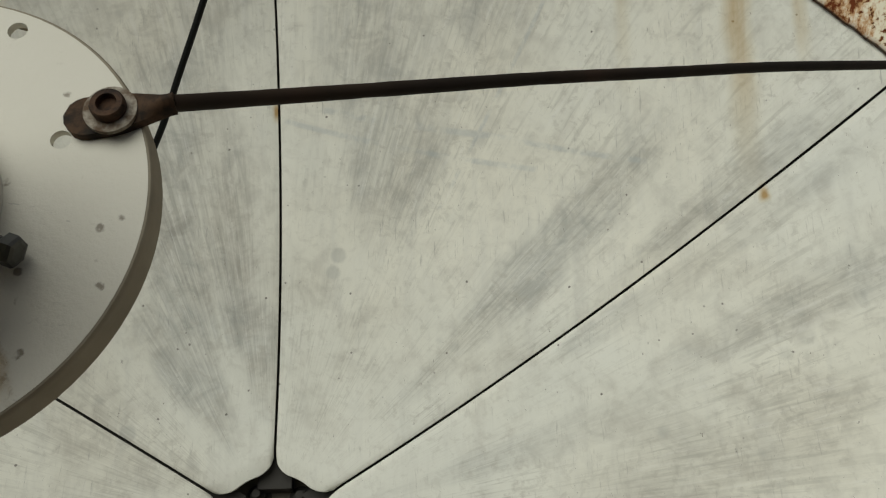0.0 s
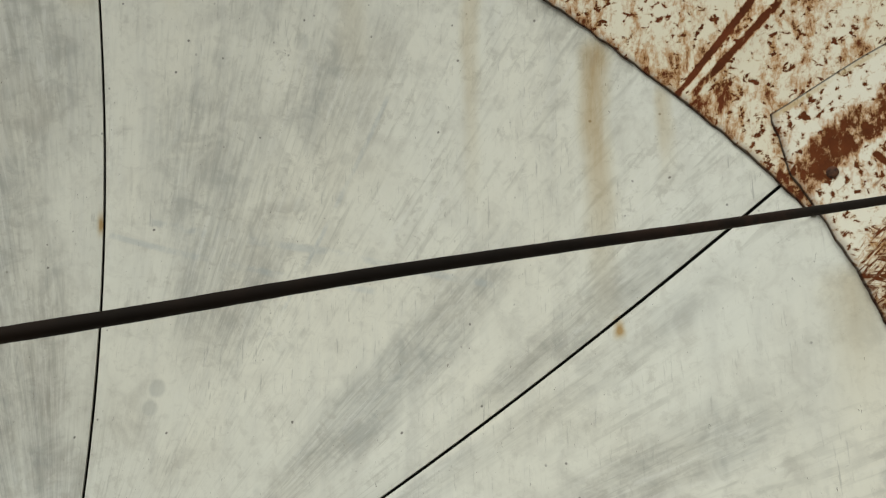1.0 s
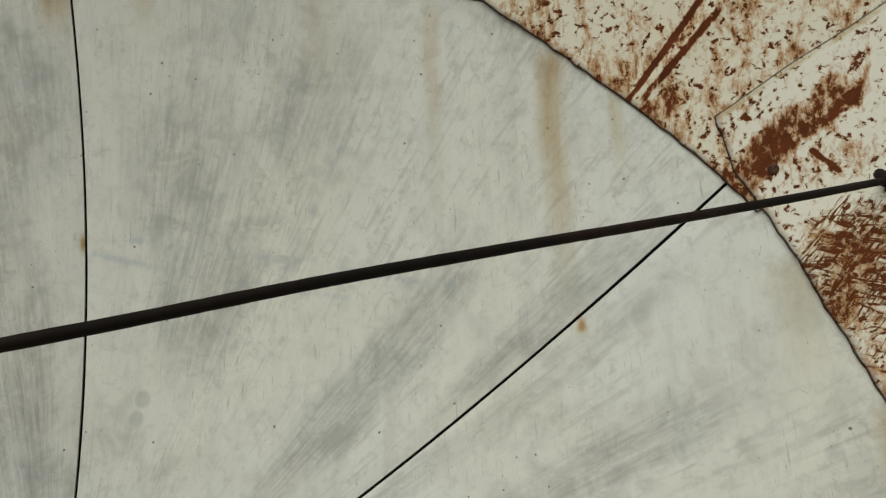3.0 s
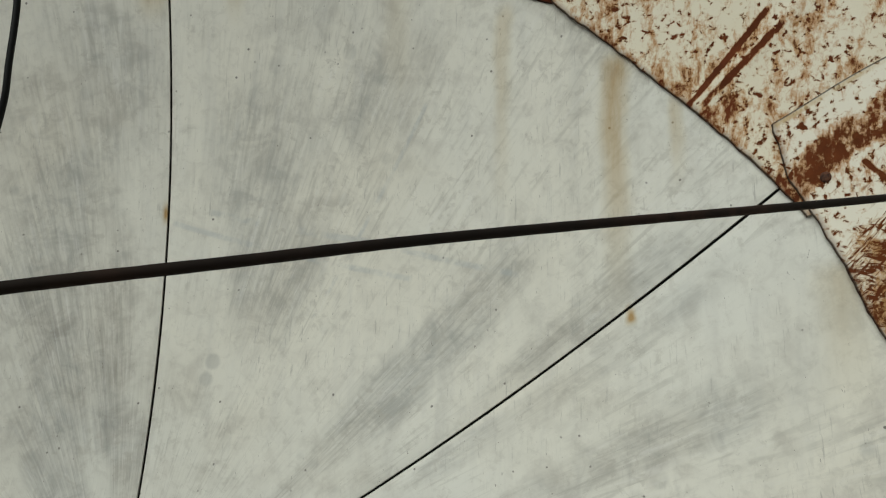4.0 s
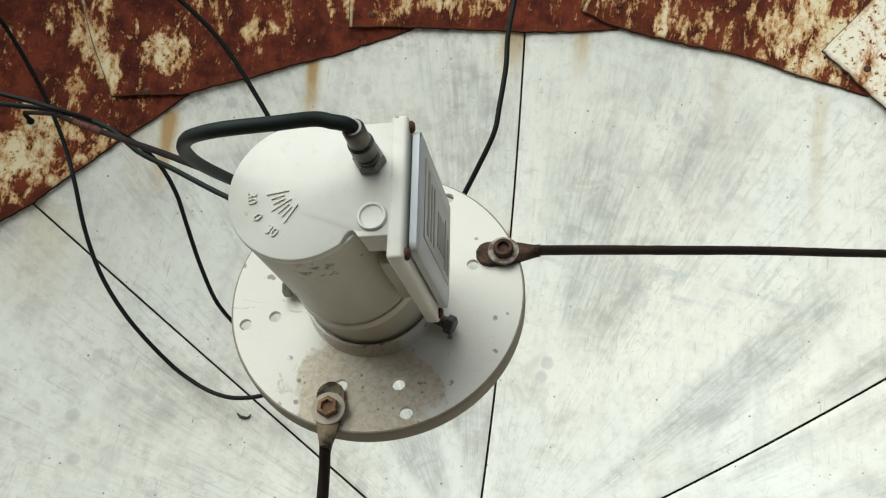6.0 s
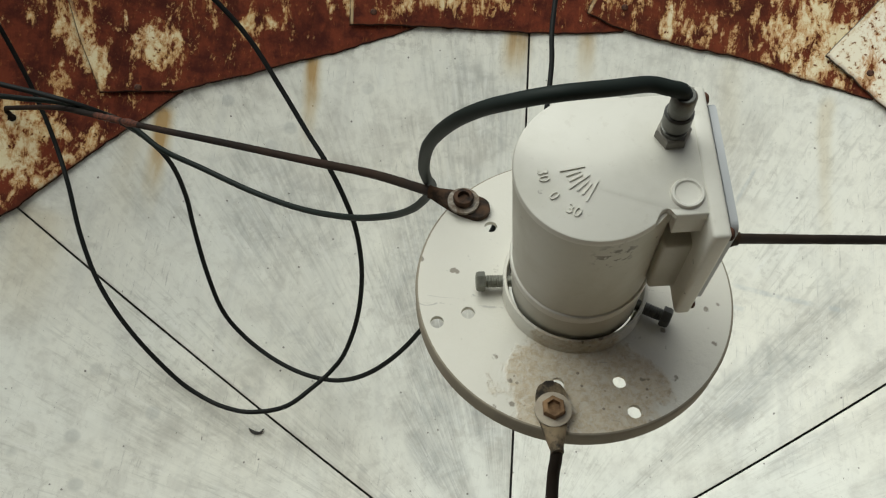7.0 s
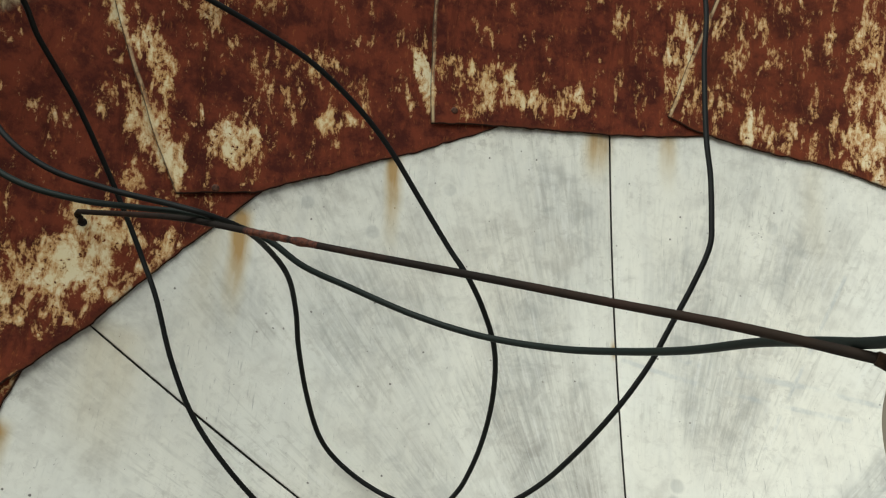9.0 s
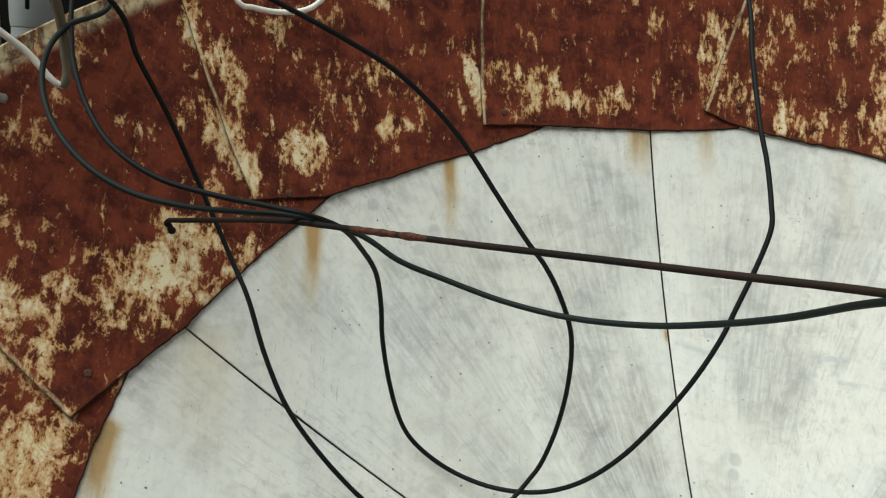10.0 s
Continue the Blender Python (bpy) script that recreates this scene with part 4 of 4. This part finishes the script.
# ---- support rods ----
def rod(points, seat, along, label, bolt_label):
    """A bar from its flattened lug on the ring to its foot on a sheet; seat: the bolt's place."""
    ob = thing("support_rod", label, "support rod", DISH, "support rods of the feed")
    bm = bmesh.new()
    tube(bm, spline(points, 14), lambda f: 0.0033, 14, 0.05)
    part("bar", bm, ROD, ob)
    n = Vector((0.00911, -0.06516, 0.99783))
    m = facing(Vector(seat), n, along)
    bm = bmesh.new()
    top = []
    for i in range(17):
        u = -0.0172 + 0.0402 * i / 16
        half = 0.0081 * math.sqrt(max(0.0, 1 - (max(0, -u - 0.009) / 0.0084) ** 2)) if u < 0 else 0.0081 - 0.0049 * min(1, u / 0.021) ** 1.25
        crown = 0.0042 * max(0, (u - 0.004) / 0.017)
        top.append([m @ Vector((u, half * (j / 4 - 1), 0.0038 + crown * (1 - (j / 4 - 1) ** 2))) for j in range(9)])
    grid_shell(bm, top, 0.0036)
    part("lug", bm, LUG if bolt_label == "socket" else DUSTY_LUG, ob, "flattened rusty lug")
    bm = bmesh.new()
    lathe(bm, [(0.0046, 0.0038), (0.0098, 0.0038), (0.0098, 0.0056), (0.0046, 0.0058)], m, 28)
    part("washer", bm, PALE_STEEL if bolt_label == "hex" else WORN_STEEL, ob, "worn steel washer")
    bm = bmesh.new()
    lathe(bm, [(0.0060, 0.0056), (0.0064, 0.0062), (0.0064, 0.0092), (0.0058, 0.0101), (0.0038, 0.0101), (0.0036, 0.0072), (0.0010, 0.0070)], m, 18 if bolt_label == "socket" else 6)
    part("bolt", bm, BOLT if bolt_label == "socket" else DUSTY_BOLT, ob, "rusted socket-head bolt" if bolt_label == "socket" else "rusted hexagon bolt", smooth=bolt_label == "socket")
    end, last = Vector(points[-1]), Vector(points[-2])
    r, a = end.xy.length, math.degrees(math.atan2(end.y, end.x))
    up = Vector((-end.x / (2 * FOCUS), -end.y / (2 * FOCUS), 1))
    base = on_dish(r, a, 0.005)
    bm = bmesh.new()
    tube(bm, spline([end, end + (end - last).normalized() * 0.008 - Vector((0, 0, 0.006)), base.lerp(end, 0.4), base - up.normalized() * 0.012], 5), 0.0046 if end.x > 0.5 else 0.0034, 12)
    part("bent_foot", bm, ROD, ob)
    bm = bmesh.new()
    lathe(bm, [(0.0062, -0.004), (0.0062, 0.001), (0.0055, 0.002), (0.004, 0.002)], facing(base, up), 24)
    part("foot_nut", bm, ROD, ob, "dark rusty nut")
    if end.x > 0.5:
        side = (end - last).cross(up).normalized()
        bm = bmesh.new()
        tube(bm, spline([end - side * 0.010 - up.normalized() * 0.004, end - side * 0.004 + up.normalized() * 0.003, end + side * 0.004 + up.normalized() * 0.002, end + side * 0.010 - up.normalized() * 0.006], 5), 0.0052, 10)
        part("foot_clip", bm, ROD, ob, "black wire clip")
    return ob


def plate_point(x, y, z):
    return (DISH.inverted() @ PLATE) @ Vector((x, y, z))


seat_r, seat_l, seat_b = plate_point(0.0751, 0.0365, 0), plate_point(-0.0690, 0.0505, 0), plate_point(-0.0103, -0.0812, 0)
END_R, END_L, END_B = Vector((0.838, 0.3815, 0.338)), Vector((-0.745, 0.500, 0.334)), on_dish(0.92, 272, 0.02)


def run_of(neck, points):
    return [neck] + [Vector(p) for p in points]


neck_r, neck_l, neck_b = plate_point(0.0960, 0.0405, 0.0028), plate_point(-0.0890, 0.0570, 0.0028), plate_point(-0.0075, -0.1010, 0.0028)
RUN_R = [(0.1281, 0.0391, 0.7405), (0.1844, 0.0654, 0.7130), (0.2480, 0.0956, 0.6812), (0.3209, 0.1280, 0.6453), (0.4052, 0.1674, 0.6017), (0.5043, 0.2120, 0.5489), (0.5973, 0.2533, 0.4989), (0.7200, 0.3180, 0.4170), tuple(END_R)]
RUN_L = [(-0.1430, 0.0888, 0.7180), (-0.2010, 0.1300, 0.6810), (-0.2900, 0.1925, 0.6260), (-0.4050, 0.2700, 0.5580), (-0.5255, 0.3490, 0.4910), (-0.5990, 0.4020, 0.4420), tuple(END_L)]
RUN_B = [tuple(seat_b.lerp(END_B, 0.08)), tuple(seat_b.lerp(END_B, 0.4)), tuple(seat_b.lerp(END_B, 0.7)), tuple(END_B)]
rod(run_of(neck_r, RUN_R), seat_r, neck_r - seat_r, "long dark rusting rod holding the feed ring", "socket")
rod(run_of(neck_l, RUN_L), seat_l, neck_l - seat_l, "long black-painted rod with a rusty stretch", "socket")
rod(run_of(neck_b, RUN_B), seat_b, neck_b - seat_b, "black-painted rod dropping to the lower rim", "hex")


# scabby stretch of rust on one rod
bm = bmesh.new()
run = [p for p in spline(run_of(neck_l, RUN_L), 60) if -0.503 < p.x < -0.425]
tube(bm, run, lambda f: 0.0032 + 0.0008 * abs(math.sin(9 * f)) * math.sin(math.pi * f) + 0.0002, 12, 0.3)
scab = [o for o in scene.objects if o.name.startswith("support_rod")][1]
SCAB = rusty_steel("flaking_rust", (0.038, 0.014, 0.009), (0.120, 0.038, 0.019), 220.0)
part("rust_scab", bm, SCAB, scab, "flaking red rust")

# a curled flake lying on the face
bm = bmesh.new()
tube(bm, spline([(-0.372, 0.176, 0.0675), (-0.365, 0.172, 0.0645), (-0.356, 0.173, 0.0620), (-0.352, 0.179, 0.0630)], 6), lambda f: 0.0022 * math.sin(math.pi * (0.1 + 0.8 * f)), 8, 0.3)
flake = tagged(new("debris", mesh_of("debris", bm, RIB)), "small dark curled flake lying on the panel", "debris")
flake.matrix_basis = DISH


# ---- cables ----
def cable(points, radius, material, label, steps=10):
    bm = bmesh.new()
    tube(bm, spline(points, steps), radius, 12)
    ob = new("cable", mesh_of("cable", bm, material))
    ob.matrix_basis = DISH
    return tagged(ob, label, "cable", "loose coaxial cables")


# one long slack loop that lies against the face
cable([(-1.16, 0.62, 0.42), (-1.12, 0.66, 0.66), (-0.90, 0.61, 0.70), (-0.78, 0.563, 0.617), (-0.760, 0.557, 0.543), (-0.734, 0.548, 0.464), (-0.704, 0.516, 0.392), (-0.679, 0.481, 0.347), (-0.657, 0.445, 0.317), (-0.634, 0.403, 0.296), (-0.609, 0.345, 0.255),
       (-0.578, 0.295, 0.213), (-0.533, 0.252, 0.172), (-0.478, 0.218, 0.122), (-0.436, 0.199, 0.105), (-0.396, 0.185, 0.106), (-0.358, 0.180, 0.112), (-0.316, 0.193, 0.112), (-0.284, 0.228, 0.110), (-0.262, 0.250, 0.120), (-0.244, 0.268, 0.143),
       (-0.228, 0.297, 0.190), (-0.222, 0.325, 0.250), (-0.228, 0.348, 0.312), (-0.246, 0.372, 0.355), (-0.268, 0.396, 0.386), (-0.293, 0.423, 0.405), (-0.330, 0.463, 0.439), (-0.371, 0.501, 0.482), (-0.411, 0.523, 0.520),
       (-0.461, 0.539, 0.560), (-0.514, 0.546, 0.591), (-0.570, 0.550, 0.621), (-0.64, 0.556, 0.655), (-0.80, 0.60, 0.71), (-1.0, 0.70, 0.70), (-1.14, 0.72, 0.60), (-1.15, 0.70, 0.40)],
      0.0032, BLACK, "slack black cable looped against the dish face")
# from the inner bend on the rim, along the rod, round a loop and up over the top rim
cable([(-1.00, 0.84, 0.42), (-0.94, 0.80, 0.60), (-0.872, 0.70, 0.565), (-0.856, 0.629, 0.540), (-0.838, 0.562, 0.531), (-0.809, 0.497, 0.517), (-0.770, 0.442, 0.508), (-0.715, 0.405, 0.498), (-0.652, 0.388, 0.492), (-0.591, 0.377, 0.489), (-0.552, 0.366, 0.490),
       (-0.514, 0.375, 0.461), (-0.492, 0.396, 0.405), (-0.474, 0.399, 0.359), (-0.466, 0.393, 0.304), (-0.462, 0.377, 0.253), (-0.450, 0.348, 0.195), (-0.432, 0.320, 0.145), (-0.407, 0.302, 0.114), (-0.367, 0.280, 0.096), (-0.322, 0.259, 0.094),
       (-0.279, 0.242, 0.107), (-0.239, 0.229, 0.134), (-0.200, 0.226, 0.169), (-0.161, 0.235, 0.213), (-0.126, 0.253, 0.263), (-0.092, 0.278, 0.315), (-0.063, 0.309, 0.358), (-0.045, 0.337, 0.389), (-0.021, 0.376, 0.428), (-0.005, 0.409, 0.455),
       (-0.002, 0.438, 0.470), (0.000, 0.488, 0.490), (-0.002, 0.538, 0.510), (0.006, 0.641, 0.540), (0.018, 0.737, 0.566), (0.03, 0.95, 0.60), (0.03, 1.12, 0.58), (0.03, 1.19, 0.48), (0.03, 1.20, 0.25)],
      0.0032, BLACK, "black cable laid along the rod, looped and led over the rim")
# from the outer bend on the rim, along the rod, over the ring to the connector
P_TIP = DISH.inverted() @ (LNB_M @ (C0 + Vector((0, 0, 0.030))))
cable([(-0.97, 0.86, 0.42), (-0.90, 0.80, 0.58), (-0.822, 0.684, 0.540), (-0.857, 0.621, 0.541), (-0.869, 0.573, 0.537), (-0.865, 0.525, 0.524), (-0.842, 0.474, 0.509), (-0.799, 0.426, 0.495), (-0.746, 0.396, 0.484), (-0.684, 0.384, 0.477), (-0.623, 0.382, 0.474),
       (-0.560, 0.378, 0.474), (-0.495, 0.370, 0.458), (-0.449, 0.347, 0.442), (-0.399, 0.332, 0.431), (-0.332, 0.303, 0.430), (-0.265, 0.267, 0.450), (-0.201, 0.228, 0.491), (-0.155, 0.190, 0.545), (-0.125, 0.150, 0.607), (-0.105, 0.110, 0.675),
       (-0.098, 0.070, 0.732), (-0.0975, 0.041, 0.771), (-0.096, 0.014, 0.812), (-0.089, -0.020, 0.866), (-0.077, -0.044, 0.905), (-0.063, -0.058, 0.929), (-0.048, -0.068, 0.945), (-0.032, -0.071, 0.953), (-0.012, -0.065, 0.952), (0.003, -0.057, 0.948), (0.011, -0.056, 0.946), (0.0165, -0.055, 0.944), tuple(P_TIP)],
      0.0034, GREEN_BLACK, "greenish black cable run along the rod into the receiver head")
# pale cable doubled back on itself at the rim
bm = bmesh.new()
tube(bm, spline([(-1.08, 0.60, 0.70), (-1.00, 0.59, 0.64), (-0.938, 0.585, 0.570), (-0.919, 0.586, 0.547), (-0.899, 0.586, 0.523), (-0.875, 0.576, 0.492), (-0.864, 0.578, 0.483)], 10), 0.0042, 12)
ob = tagged(new("pale_cable", mesh_of("pale_cable", bm, PALE)), "stiff yellowed white cable hanging at the rim", "cable")
ob.matrix_basis = DISH
bm = bmesh.new()
tube(bm, spline([(-0.866, 0.575, 0.482), (-0.861, 0.586, 0.492), (-0.863, 0.608, 0.519), (-0.866, 0.626, 0.560), (-0.88, 0.66, 0.66)], 10), lambda f: 0.0052 + 0.001 * f, 12, 0.1)
ob = tagged(new("brown_cable", mesh_of("brown_cable", bm, BROWN)), "brown dirt-covered stub of cable at the rim", "cable")
ob.matrix_basis = DISH
lead = thing("connector_lead", "dark cable ending in a grey metal connector at the rim", "cable", DISH)
bm = bmesh.new()
tube(bm, spline([(-1.06, 0.60, 0.62), (-1.00, 0.555, 0.60), (-0.954, 0.533, 0.539), (-0.945, 0.535, 0.514), (-0.933, 0.538, 0.493)], 10), 0.0035, 12)
part("sheath", bm, GREEN_BLACK, lead)
bm = bmesh.new()
m = facing(Vector((-0.934, 0.538, 0.494)), (0.016, 0.012, -0.016))
lathe(bm, [(0.0046, 0), (0.0046, 0.006), (0.0060, 0.0065), (0.0060, 0.0160), (0.0050, 0.017)], m, 12)
part("metal_plug", bm, ZINC, lead, "grey metal screw plug")
cable([(-0.72, 0.86, 0.52), (-0.685, 0.802, 0.478), (-0.663, 0.810, 0.462), (-0.633, 0.826, 0.447), (-0.602, 0.841, 0.441), (-0.578, 0.856, 0.445), (-0.562, 0.872, 0.465), (-0.56, 0.92, 0.52)], 0.004, PALE, "pale grey cable loop on the rusted sheet")

# ---- pipe seen past the rim ----
pipe = thing("pipe", "grey-white plastic pipe standing behind the dish", "pipe", Matrix.Translation((-1.087, 0.72, 0)))
bm = bmesh.new()
lathe(bm, [(0.036, 0.0), (0.036, 1.90), (0.040, 1.91), (0.042, 1.95), (0.038, 2.00), (0.035, 2.02), (0.034, 2.9)], seg=28)
part("tube", bm, PIPE, pipe)
bm = bmesh.new()
lathe(bm, [(0.0400, 1.99), (0.0410, 2.0), (0.0410, 2.03), (0.0400, 2.04)], seg=28)
part("joint", bm, PIPE, pipe)
stake = thing("wooden_stake", "weathered grey-green wooden stake standing behind the dish", "stake", Matrix.Translation((-1.118, 0.60, 0)))
bm = bmesh.new()
tube(bm, spline([(0, 0, 0), (0.01, 0.0, 0.9), (0.0, 0.01, 1.7), (0.01, 0.01, 2.6)], 6), 0.014, 10, 0.2)
part("shaft", bm, WEATHERED, stake)
